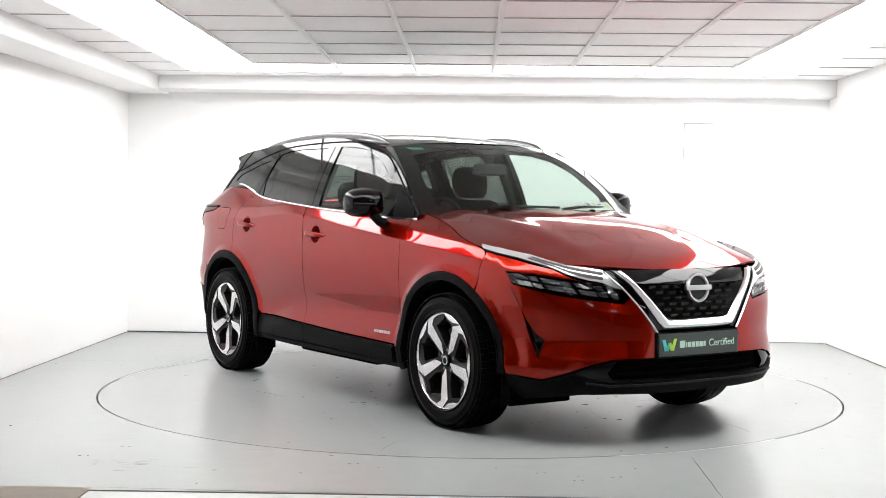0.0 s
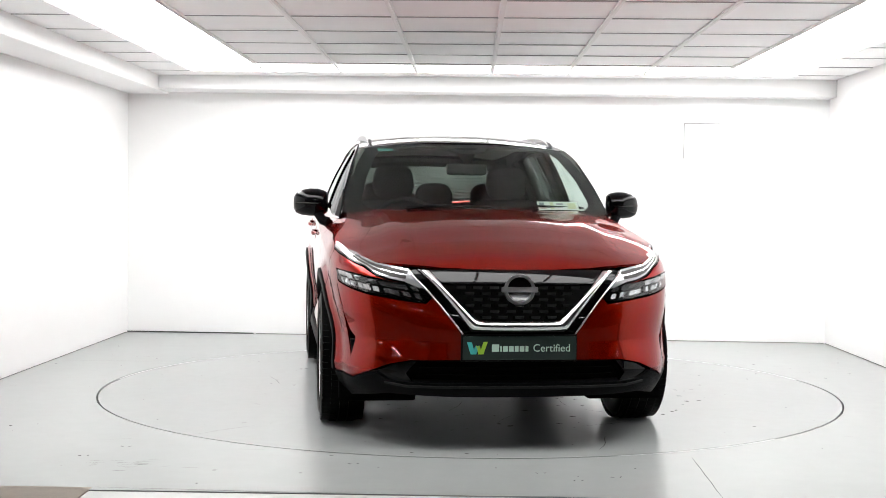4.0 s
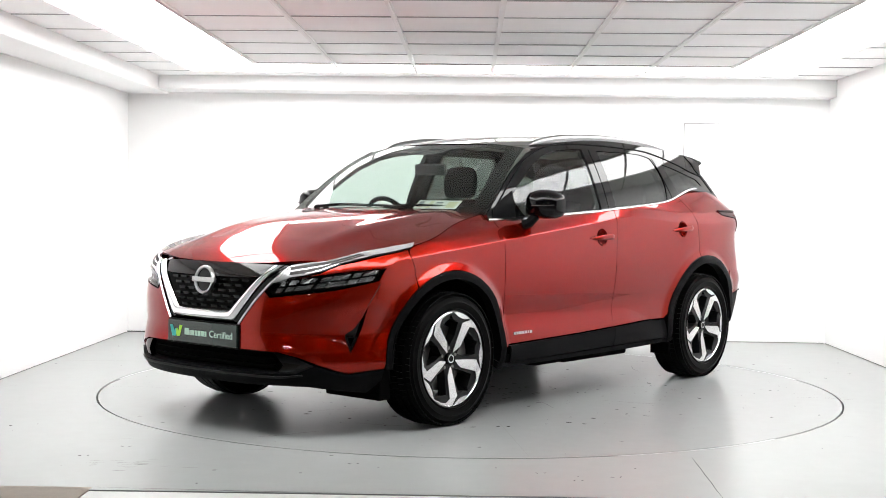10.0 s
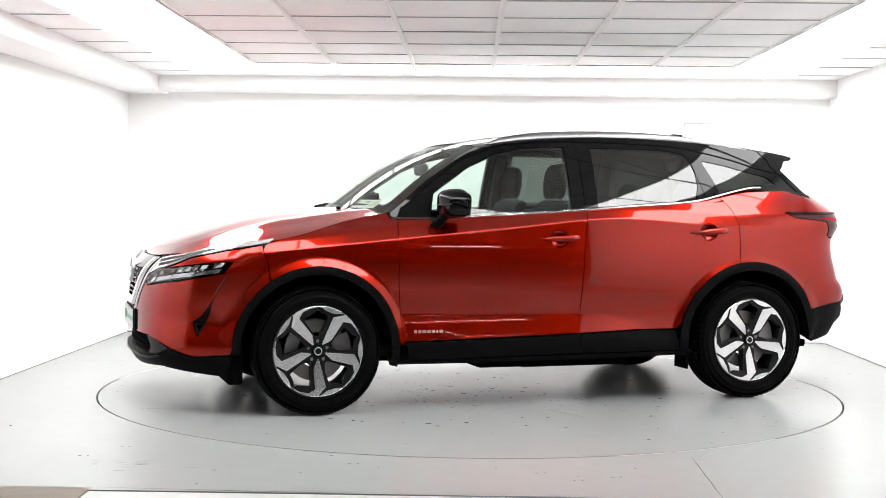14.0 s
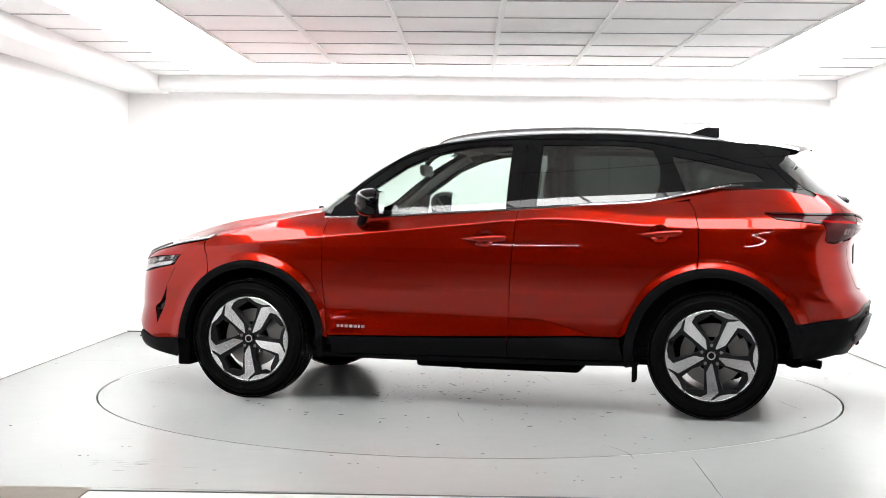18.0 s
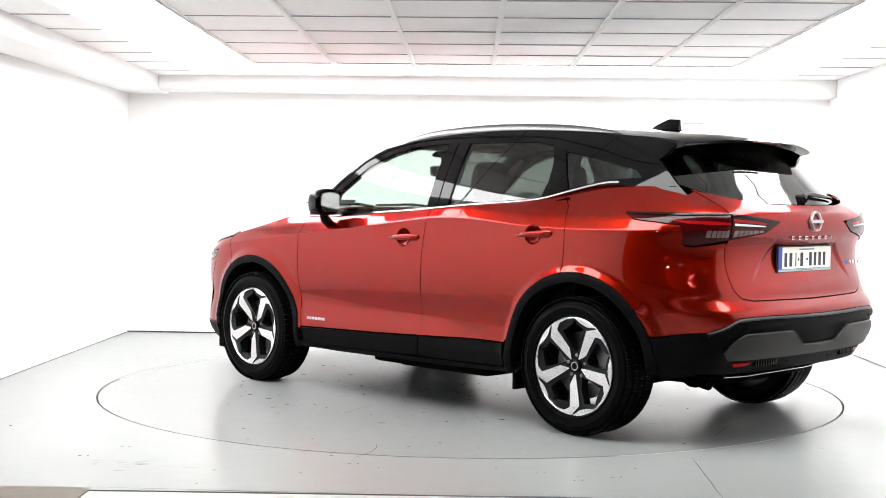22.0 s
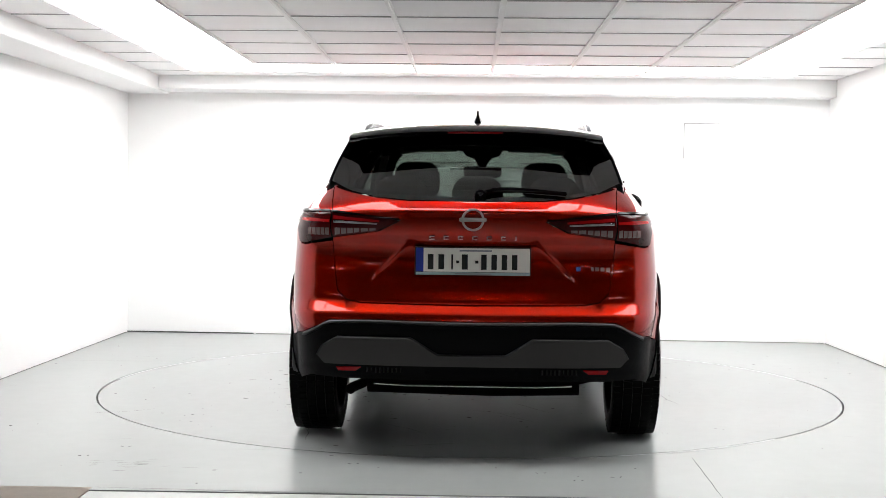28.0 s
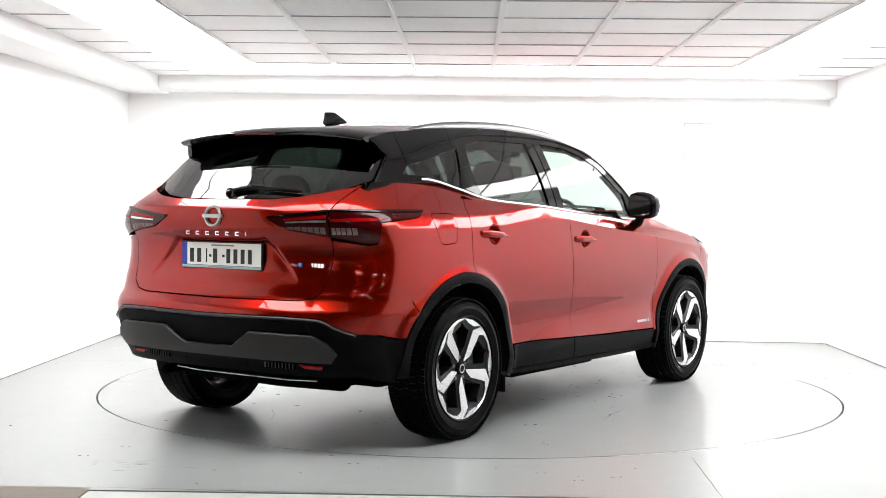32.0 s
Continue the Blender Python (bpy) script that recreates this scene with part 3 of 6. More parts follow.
PLAN = spline([(2.255, 0), (2.25, 0.2), (2.222, 0.4), (2.155, 0.59), (2.06, 0.72), (1.93, 0.80), (1.75, 0.845), (1.5, 0.868), (1.2, 0.876), (0.85, 0.880),
               (0.4, 0.884), (0, 0.885), (-0.4, 0.885), (-0.8, 0.884), (-1.2, 0.884), (-1.5, 0.878), (-1.75, 0.860), (-1.92, 0.822), (-2.03, 0.745), (-2.09, 0.6), (-2.125, 0.4), (-2.14, 0.2), (-2.145, 0)], 10)
PLAN = np.array(PLAN)
ARC = np.concatenate([[0], np.cumsum(np.hypot(*np.diff(PLAN, axis=0).T))])
NOSE = slut([(0.16, -0.16), (0.20, -0.09), (0.25, -0.03), (0.30, -0.004), (0.36, 0), (0.45, 0), (0.55, 0), (0.62, -0.005), (0.70, -0.016), (0.78, -0.032), (0.84, -0.065), (0.88, -0.105), (0.92, -0.155), (0.97, -0.24), (1.02, -0.34), (1.1, -0.5), (1.3, -0.9)])
TAIL = slut([(0.22, 0.16), (0.30, 0.10), (0.36, 0.04), (0.42, 0.0), (0.47, -0.03), (0.56, -0.055), (0.62, -0.055), (0.655, -0.047), (0.70, -0.008), (0.72, 0.004), (0.76, 0.013), (0.84, 0.038), (0.92, 0.045), (0.97, 0.035), (1.02, 0.005), (1.08, -0.008), (1.12, 0.0), (1.16, 0.035), (1.20, 0.09), (1.27, 0.17), (1.35, 0.26)])
SIDE = slut([(0.15, -0.09), (0.20, -0.07), (0.28, -0.035), (0.36, -0.016), (0.42, -0.020), (0.50, -0.022), (0.57, -0.016), (0.65, -0.002), (0.75, 0.006), (0.82, 0.007), (0.88, 0.005), (0.94, 0.001), (1.0, -0.004), (1.1, -0.011), (1.3, -0.02)])
CREASE = slut([(2.2, 0.80), (1.8, 0.86), (1.33, 0.909), (0.88, 0.957), (0.55, 0.990), (0.07, 1.038), (-0.25, 1.070), (-0.5, 1.076), (-0.75, 1.062), (-0.95, 1.046), (-1.25, 1.034), (-1.65, 1.037), (-2.1, 1.045)])
FOLD = slut([(1.0, 0.545), (0.7, 0.542), (0.5, 0.533), (0.0, 0.523), (-0.25, 0.522), (-0.41, 0.511), (-0.6, 0.456), (-0.8, 0.38), (-1.0, 0.36)])
LEAN = slut([(2.2, 1.0), (1.5, 2.4), (1.0, 1.6), (0.5, 1.2), (0, 1.0), (-0.8, 0.8), (-1.6, 0.75), (-2.2, 0.6)])
SHOULDER = slut([(2.2, 0.30), (1.6, 0.36), (1.2, 0.50), (0.85, 0.62), (0.5, 0.72), (0.0, 0.76), (-0.25, 0.58), (-0.5, 0.42), (-0.9, 0.42), (-1.2, 0.37), (-1.5, 0.36), (-2.2, 0.36)])
AXLE, HUB = 1.3325, 0.348


def step01(a, b, v):
    t = min(1.0, max(0.0, (v - a) / (b - a)))
    return t * t * (3 - 2 * t)


def body(s, z):
    """The lower body: s runs along its plan from the middle of the nose to the middle of the tail."""
    x0, y0 = float(np.interp(s, ARC, PLAN[:, 0])), float(np.interp(s, ARC, PLAN[:, 1]))
    x = x0 + NOSE(z) * step01(1.35, 2.12, x0) + TAIL(z) * step01(-1.35, -2.02, x0)
    d = SIDE(z)
    c = CREASE(x0)
    if z > c:
        v = z - c
        d -= SHOULDER(x0) * v + (0.09 * v + LEAN(x0) * v * v) * step01(0.055, 0.115, v)
    for ax in (AXLE, -AXLE):
        r = math.hypot(x0 - ax, z - HUB)
        rr = max(r, 0.455)
        d += 0.40 * (0.512 - rr if rr < 0.500 else max(0.0, 0.524 - rr) ** 2 / 0.048) * (1 - step01(0.89, 0.95, z))
    if -1.0 < x0 < 1.0:
        k = FOLD(x0)
        d += 0.19 * min(max(0.0, k - z), 0.11) * step01(0.92, 0.80, x0) * step01(-0.95, -0.75, x0)
    # the lower corners of the nose flare out below a level fold
    if x0 > 1.5:
        x += 0.22 * min(max(0.0, 0.512 - z), 0.09) * step01(1.60, 1.95, x0) * step01(0.20, 0.62, y0)
    w = step01(0.15, 0.80, y0)
    return (x, y0 + d * w, z)


def s_at_x(x, z):
    ss = ARC[::2]
    xs = [body(s, z)[0] for s in ss]
    return float(np.interp(-x, -np.maximum.accumulate(np.array(xs)[::-1])[::-1], ss))


def X(x, z):
    return (s_at_x(x, z), z)


def F(y, z):
    ss = np.linspace(0, 1.35, 60)
    return (float(np.interp(y, [body(s, z)[1] for s in ss], ss)), z)


def R(y, z):
    ss = np.linspace(ARC[-1] - 1.3, ARC[-1], 60)
    return (float(np.interp(-y, [-body(s, z)[1] for s in ss], ss)), z)


def side_y(x, z):
    return body(s_at_x(x, z), z)[1]


HOODC = slut([(2.2, 0.80), (2.14, 0.85), (2.05, 0.905), (1.92, 0.958), (1.8, 0.996), (1.63, 1.046), (1.46, 1.080), (1.28, 1.105), (1.08, 1.128), (0.85, 1.14)])
HOODD = slut([(2.2, 0.05), (2.05, 0.07), (1.9, 0.085), (1.6, 0.092), (1.35, 0.085), (1.1, 0.062), (0.9, 0.040)])


def hood(x, y):
    a = abs(y) / 0.76
    ridge = 0.010 * math.exp(-((a - 0.66 - 0.10 * (1.6 - x)) / 0.10) ** 2) * step01(2.1, 1.7, x)
    return (x, y, HOODC(x) - HOODD(x) * a ** 2.4 + ridge)


def hood_edge(x):
    """Where the bonnet meets the wing: y and z."""
    lo, hi = 0.80, 1.16
    for _ in range(22):
        z = (lo + hi) / 2
        if hood(x, side_y(x, z))[2] > z:
            lo = z
        else:
            hi = z
    return side_y(x, z), z


GREEN_FRONT = slut([(1.1, 0.062), (0.95, 0.045), (0.6, 0.016), (0.3, 0.0), (-0.9, 0.0), (-1.2, 0.006), (-1.5, 0.028), (-1.8, 0.070), (-2.05, 0.12)])


def cabin(x, z):
    """The sides of the glasshouse."""
    k = 0.05 * step01(0.0, -0.6, x)
    return (x, 0.815 - (0.285 - k) * (z - 1.08) - (0.355 + 2.38 * k) * (z - 1.08) ** 2 - GREEN_FRONT(x), z)


WS = slut([(1.05, 1.19), (1.09, 1.12), (1.2, 0.965), (1.285, 0.845), (1.387, 0.675), (1.461, 0.52), (1.52, 0.36), (1.56, 0.2), (1.6, 0.0)])


def screen(y, z):
    return (WS(z) - 0.17 * (y / 0.72) ** 2 * (0.5 + 0.5 * abs(y) / 0.72), y, z)


RW = slut([(1.10, -2.19), (1.17, -2.088), (1.21, -2.034), (1.25, -1.980), (1.35, -1.860), (1.45, -1.735), (1.5, -1.672), (1.56, -1.595)])


def rear_screen(y, z):
    return (RW(z) + 0.135 * (abs(y) / 0.62) ** 2.2, y, z)


ROOFC = slut([(0.5, 1.49), (0.36, 1.524), (0.2, 1.555), (0.0, 1.581), (-0.3, 1.600), (-0.6, 1.605), (-0.9, 1.597), (-1.2, 1.578), (-1.5, 1.550), (-1.75, 1.520), (-1.95, 1.49)])


def roof(x, y):
    return (x, y, ROOFC(x) - 0.040 * (abs(y) / 0.58) ** 2.4)


def roof_edge(x):
    y = 0.6
    for _ in range(20):
        y = cabin(x, roof(x, y)[2])[1]
    return y, roof(x, y)[2]


def a_pillar(z):
    x = 0.6
    for _ in range(30):
        x = 0.5 * x + 0.5 * screen(cabin(x, z)[1], z)[0]
    return x


def d_pillar(z):
    x = -1.8
    for _ in range(30):
        x = 0.5 * x + 0.5 * rear_screen(cabin(x, z)[1], z)[0]
    return x


def arch(ax, r, a0, a1, n=18):
    out = []
    for i in range(n + 1):
        t = radians(a0 + (a1 - a0) * i / n)
        out.append((ax + r * math.cos(t), HUB + r * math.sin(t)))
    return out


def xs(pts):
    return [X(*q) for q in pts]


BELT = slut([(0.95, 1.068), (0.6, 1.073), (0.24, 1.096), (-0.08, 1.114), (-0.24, 1.126), (-0.56, 1.150), (-0.87, 1.170), (-1.03, 1.188), (-1.18, 1.222), (-1.34, 1.258), (-1.45, 1.272), (-1.65, 1.262), (-1.72, 1.240), (-1.9, 1.205)])


def line(f, x0, x1, n=12):
    return [(x0 + (x1 - x0) * i / n, f(x0 + (x1 - x0) * i / n)) for i in range(n + 1)]


def front_chart(u, z):
    x, y, z = body(abs(u), z)
    return (x, math.copysign(y, u), z)


def rear_chart(u, z):
    x, y, z = body(ARC[-1] - abs(u), z)
    return (x, math.copysign(y, u), z)


def whole_front(half):
    """From one half, which begins and ends on the middle line, the whole outline."""
    return list(half) + [(-s, z) for s, z in half[::-1] if s > 1e-4]


def whole_rear(half):
    q = [(ARC[-1] - s, z) for s, z in half]
    return q + [(-u, z) for u, z in q[::-1] if u > 1e-4]


# ------------------------------------------------------------ the car
car = tagged(new("car"), "red crossover car with black roof and arches on the turntable", "car")
BOTH = (1, -1)
RF, RR_ = 0.462, 0.474
FDOOR_F = [(0.862, 1.068), (0.878, 1.022), (0.884, 0.925), (0.882, 0.70), (0.864, 0.507), (0.846, 0.37)]
BCUT = [(-0.262, 1.125), (-0.252, 1.085), (-0.231, 0.877), (-0.218, 0.622), (-0.212, 0.37)]
RCUT = [(-1.165, 1.215), (-1.225, 1.142), (-1.25, 1.048), (-1.256, 0.923), (-1.25, 0.815)]
DOORBOTTOM = lut([(0.9, 0.386), (0.16, 0.402), (-0.60, 0.428), (-0.86, 0.425)])

# rows of net points along the two folds of the flanks
FOLDS = []
for i in range(130):
    x = 1.70 - 3.5 * i / 129
    for off in (-0.013, -0.0045, 0.0045, 0.013, 0.030, 0.048, 0.064, 0.080):
        FOLDS.append(X(x, CREASE(x) + off))
        if -0.9 < x < 0.9 and off < 0.02:
            FOLDS.append(X(x, FOLD(x) + off))
for ax in (AXLE, -AXLE):
    for r in (0.468, 0.474, 0.482, 0.490, 0.500, 0.512, 0.526):
        FOLDS += [X(ax + r * math.cos(radians(a)), HUB + r * math.sin(radians(a))) for a in range(10, 171, 3)]

# bonnet
edge_x = [0.92 + (2.02 - 0.92) * i / 16 for i in range(17)]
hood_side = [(x, hood_edge(x)[0]) for x in edge_x]
FRONTEDGE = [(2.085, 0.50), (2.125, 0.36), (2.145, 0.2), (2.15, 0.0)]
right_half = [(x, y) for x, y in hood_side if x <= 1.95] + [(2.03, 0.63)] + FRONTEDGE
left_half = [(x, -y) for x, y in right_half[::-1]][1:]
cowl = [(0.96, -0.60), (1.04, -0.35), (1.07, 0.0), (1.04, 0.35), (0.96, 0.60)]
panel("bonnet", right_half + left_half + cowl, hood, RED, car, gap=0.003, step=0.04)


def wing_top():
    return [(x, hood_edge(x)[1]) for x in edge_x if x < 1.56] + [(1.56, hood_edge(1.56)[1] - 0.002)]


def cup(x, z):
    return [X(x + 0.056 * math.cos(2 * math.pi * i / 24), z + 0.050 * math.sin(2 * math.pi * i / 24)) for i in range(24)]


def door_handle(door, x, z, rise, sgn, outline):
    cs, cz = X(x, z)

    def bowl(a, b):
        px, py, pz = body(a, b)
        r = min(1.0, math.hypot((a - cs) / 0.056, (b - cz) / 0.050))
        return (px, py - 0.022 * (1 - r ** 3), pz)

    part("handle_cup", sheet(outline, bowl, mirror=(sgn,), step=0.014, edge=0.014, thick=0), RED, door)
    bm = bmesh.new()
    rows = []
    for i in range(15):
        t = i / 14
        px = x + 0.128 - 0.250 * t
        h = 0.004 + 0.013 * math.sin(math.pi * min(1, t * 0.62 + 0.05)) * (1 if t < 0.97 else 0.7)
        out = 0.004 + 0.026 * step01(0, 0.35, t) * (1 - 0.75 * step01(0.86, 1.0, t))
        py, pz = side_y(px, z), z + rise * (t - 0.5) * 2
        back = -0.012 if t < 0.2 or t > 0.9 else out - 0.016
        ring = [(out - 0.006, h), (out, h * 0.5), (out, -h * 0.4), (out - 0.008, -h), (back, -h * 0.8), (back, h * 0.8)]
        rows.append([bm.verts.new((px, sgn * (py + o), pz + dz)) for o, dz in ring])
    for A, B in zip(rows, rows[1:]):
        for k in range(6):
            bm.faces.new((A[k], A[(k + 1) % 6], B[(k + 1) % 6], B[k]))
    bm.faces.new(rows[0])
    bm.faces.new(rows[-1][::-1])
    bmesh.ops.recalc_face_normals(bm, faces=bm.faces)
    part("handle", bm, RED, door, "red door handle", flat_angle=50)


for sgn in BOTH:
    M = (sgn,)
    # front wing
    w = FDOOR_F[::-1] + [(0.90, 1.09)] + wing_top() + [(1.612, 0.925), (1.628, 0.900), (1.605, 0.833), (1.598, 0.765)] + arch(AXLE, RF, 56, 176)
    panel("front_wing", xs(w), body, RED, car, gap=0.0015, mirror=M, step=0.026, edge=0.025, folds=FOLDS)
    # doors
    d = FDOOR_F + line(DOORBOTTOM, 0.846, -0.212)[0:] + BCUT[::-1] + line(BELT, -0.25, 0.855)
    cup_f, cup_r = cup(-0.075, 0.961), cup(-1.045, 1.002)
    fd = panel("front_door", xs(d), body, RED, car, gap=0.0025, mirror=M, step=0.03, edge=0.03, holes=(cup_f,), folds=FOLDS)
    door_handle(fd, -0.075, 0.961, 0.004, sgn, cup_f)
    d = BCUT + line(DOORBOTTOM, -0.212, -0.835) + arch(-AXLE, RR_, 9, 78)[1:] + RCUT[::-1] + line(BELT, -1.16, -0.27)
    rd = panel("rear_door", xs(d), body, RED, car, gap=0.0025, mirror=M, step=0.03, edge=0.03, holes=(cup_r,), folds=FOLDS)
    door_handle(rd, -1.045, 1.002, 0.008, sgn, cup_r)
    # rear quarter
    q = RCUT + arch(-AXLE, RR_, 82, 141, 12)
    q = xs(q + [(-1.925, 0.955), (-1.905, 1.065), (-1.66, 1.088), (-1.60, 1.118), (-1.905, 1.116)]) + [R(0.642, 1.120), R(0.653, 1.19), R(0.658, 1.235)] + xs([(-1.88, 1.235)] + line(BELT, -1.86, -1.17, 16))
    flap = [X(*v) for v in rounded([(-1.365, 1.105), (-1.385, 0.965), (-1.515, 0.958), (-1.56, 1.085), (-1.545, 1.112)], 0.03)]
    panel("rear_quarter", q, body, RED, car, gap=0.0015, mirror=M, step=0.03, edge=0.03, holes=(flap,) if sgn < 0 else (), folds=FOLDS)
    if sgn < 0:
        panel("fuel_flap", flap, body, RED, car, "red fuel filler flap", gap=0.002, mirror=M, step=0.04, edge=0.015, proud=0.0005)
    # lower cladding
    c = [(0.83, 0.36)] + line(lambda x: DOORBOTTOM(x) - 0.004, 0.846, -0.212) + [(-0.208, 0.30), (0.82, 0.285)]
    part("door_cladding", sheet(xs(c), body, gap=0.003, proud=0.010, mirror=M), CLAD, fd, "black plastic cladding", flat_angle=40)
    c = line(lambda x: DOORBOTTOM(x) - 0.004, -0.216, -0.835) + [(-0.86, 0.30), (-0.212, 0.30)]
    part("door_cladding", sheet(xs(c), body, gap=0.003, proud=0.010, mirror=M), CLAD, rd, "black plastic cladding", flat_angle=40)
    c = [(0.93, 0.30), (0.82, 0.284), (-0.86, 0.298), (-0.95, 0.29), (-0.93, 0.272), (-0.4, 0.262), (0.5, 0.258), (0.93, 0.262)]
    panel("sill", xs(c), body, CLAD, car, "black plastic sill", mirror=M, gap=0.002, proud=0.004, thick=0.10)
    # arch trims
    for ax, ro, ri, a0, a1, nm in ((AXLE, RF, 0.418, -2, 192, "f"), (-AXLE, RR_, 0.424, -10, 180, "r")):
        ring = arch(ax, ro - 0.002, a0, a1, 26) + arch(ax, ri, a1, a0, 26)
        panel("arch_trim", xs(ring), body, CLAD, car, "black plastic wheel-arch trim", mirror=M, proud=0.007, thick=0.06, step=0.03)
        bm = bmesh.new()
        prev = None
        for i in range(25):
            t = radians(2 + 176 * i / 24)
            row = [bm.verts.new((ax + 0.43 * math.cos(t), sgn * y, HUB + 0.43 * math.sin(t))) for y in (0.86, 0.55)]
            if prev:
                bm.faces.new((prev[0], row[0], row[1], prev[1]))
            prev = row
        part("wheel_liner", bm, UNDER, car, "black felt wheel-arch liner")

# inner shell, floor pan and bulkheads that close the body
inner = bmesh.new()
for sgn in BOTH:
    prev = None
    for i in range(0, len(ARC), 3):
        row = []
        for z in (0.24, 0.5, 0.8, 0.95, 1.05):
            x, y, _ = body(ARC[i], z)
            zz = max(z, 0.40) if x < -1.6 or x > 1.7 else max(z, 0.28)
            if x > 1.0:
                zz = min(z, HOODC(min(2.1, x)) - 0.13)
            k = 0.93 if x > 0.9 or x < -0.9 else 0.965
            near = min(math.hypot(x - AXLE, 0), math.hypot(x + AXLE, 0))
            if near < 0.52 and z < 0.87:
                y = min(y, 0.52)
            row.append(inner.verts.new((x * 0.965, sgn * y * k, zz)))
        if prev:
            for a, b, c, d in zip(prev, row, row[1:], prev[1:]):
                inner.faces.new((a, b, c, d) if sgn > 0 else (d, c, b, a))
        prev = row
part("inner_shell", inner, UNDER, car, "black inner body structure")
bm = bmesh.new()
box_into(bm, -1.75, 1.75, -0.5, 0.5, 0.27, 0.36, 0.02)
box_into(bm, -1.50, 1.68, -0.50, 0.50, 0.235, 0.30, 0.03)
box_into(bm, -0.85, 0.85, -0.78, 0.78, 0.275, 0.34, 0.02)
box_into(bm, -0.58, 0.36, -0.72, 0.72, 0.205, 0.30, 0.03)
part("floor_pan", bm, UNDER, car, "black underbody")

# nose: red bumper halves on either side of the grille
half = [F(0.275, 0.548), F(0.312, 0.598), F(0.366, 0.668), F(0.408, 0.716), F(0.436, 0.686), F(0.711, 0.724)] + xs([(1.832, 0.772), (1.786, 0.832), (1.939, 0.823)]) + [F(0.66, 0.800), F(0.56, 0.784), F(0.60, 0.790), F(0.66, 0.809), F(0.716, 0.848)] + xs([(1.815, 0.889), (1.63, 0.921), (1.6295, 0.900), (1.6065, 0.833), (1.5995, 0.765)] + arch(AXLE, RF, 55, 2, 12) + [(1.80, 0.335), (1.985, 0.322)]) + [F(0.68, 0.367), F(0.60, 0.402), F(0.51, 0.422), F(0.275, 0.426)]
blade = xs([(1.885, 0.65), (1.912, 0.590), (1.945, 0.540), (1.984, 0.514), (1.988, 0.502), (1.967, 0.420), (1.926, 0.497), (1.903, 0.56)])
nose_fold = [(F(0.27, 0.512)[0] + 0.020 * i, 0.512 + off) for i in range(48) for off in (-0.014, -0.005, 0.005, 0.014)]
for sgn in BOTH:
    M = (sgn,)
    panel("front_bumper", half, body, RED, car, gap=0.0015, mirror=M, step=0.03, edge=0.02, holes=(blade,), folds=nose_fold)
    v = panel("air_vent", blade, body, PIANO, car, "black corner air vent", mirror=M, proud=-0.02, step=0.03, thick=0, gap=-0.006)
    part("vent_frame", sheet(xs([(1.985, 0.502), (1.928, 0.499), (1.967, 0.424)]), body, holes=(xs([(1.975, 0.495), (1.939, 0.493), (1.964, 0.446)]),), mirror=M, proud=-0.004, step=0.02, thick=0.014), CLAD, v)
    part("seam", sheet(xs([(1.822, 0.755), (1.886, 0.652), (1.889, 0.652), (1.826, 0.757)]), body, mirror=M, proud=0.0008, thick=0.002), DARKGAP, v)
    part("seam", sheet(xs([(1.966, 0.418), (1.986, 0.326), (1.989, 0.326), (1.969, 0.418)]), body, mirror=M, proud=0.0008, thick=0.002), DARKGAP, v)
# black lower bumper: lip, intake opening with bars
LIPTOP = [F(0, 0.318), F(0.3, 0.318), F(0.50, 0.318), F(0.60, 0.326), F(0.67, 0.360)] + xs([(1.985, 0.316), (1.80, 0.329)])
lip = LIPTOP + xs([(1.80, 0.27), (1.84, 0.215), (1.96, 0.232)]) + [F(0.60, 0.262), F(0.3, 0.252), F(0, 0.250)]
panel("lower_bumper", whole_front(lip), front_chart, CLAD, car, "black plastic lower front bumper", step=0.04, edge=0.03, proud=0.004, thick=0.06)
mid = [F(0, 0.310), F(0.3, 0.310), F(0.50, 0.312), F(0.60, 0.32), F(0.69, 0.362), F(0.60, 0.408), F(0.51, 0.426), F(0, 0.432)]
intake = panel("lower_intake", whole_front(mid), front_chart, UNDER, car, "dark lower air intake", step=0.05, proud=-0.045, thick=0)
for z in (0.345, 0.378, 0.408):
    bar = [F(0, z), F(0.3, z), F(0.47, z + 0.002), F(0.47, z + 0.010), F(0.3, z + 0.010), F(0, z + 0.010)]
    part("intake_bar", sheet(whole_front(bar), front_chart, step=0.03, proud=-0.024, thick=0.03), UNDER, intake)
for sgn in BOTH:
    o = [F(0.50, 0.318), F(0.60, 0.330), F(0.665, 0.360), F(0.585, 0.402), F(0.50, 0.418), F(0.48, 0.418), F(0.53, 0.36)]
    part("intake_cheek", sheet(o, body, step=0.03, proud=-0.010, thick=0.03, mirror=(sgn,)), PIANO, intake)
panel("lip_strip", whole_front([F(0, 0.306), F(0.3, 0.306), F(0.52, 0.307), F(0.62, 0.320), F(0.62, 0.312), F(0.52, 0.297), F(0.3, 0.296), F(0, 0.296)]), front_chart, mat("dark_satin_trim", (0.012, 0.012, 0.012), 0.4, spec=0.2), car, "satin dark edge strip on the front lip", step=0.03, proud=0.012, thick=0.01)
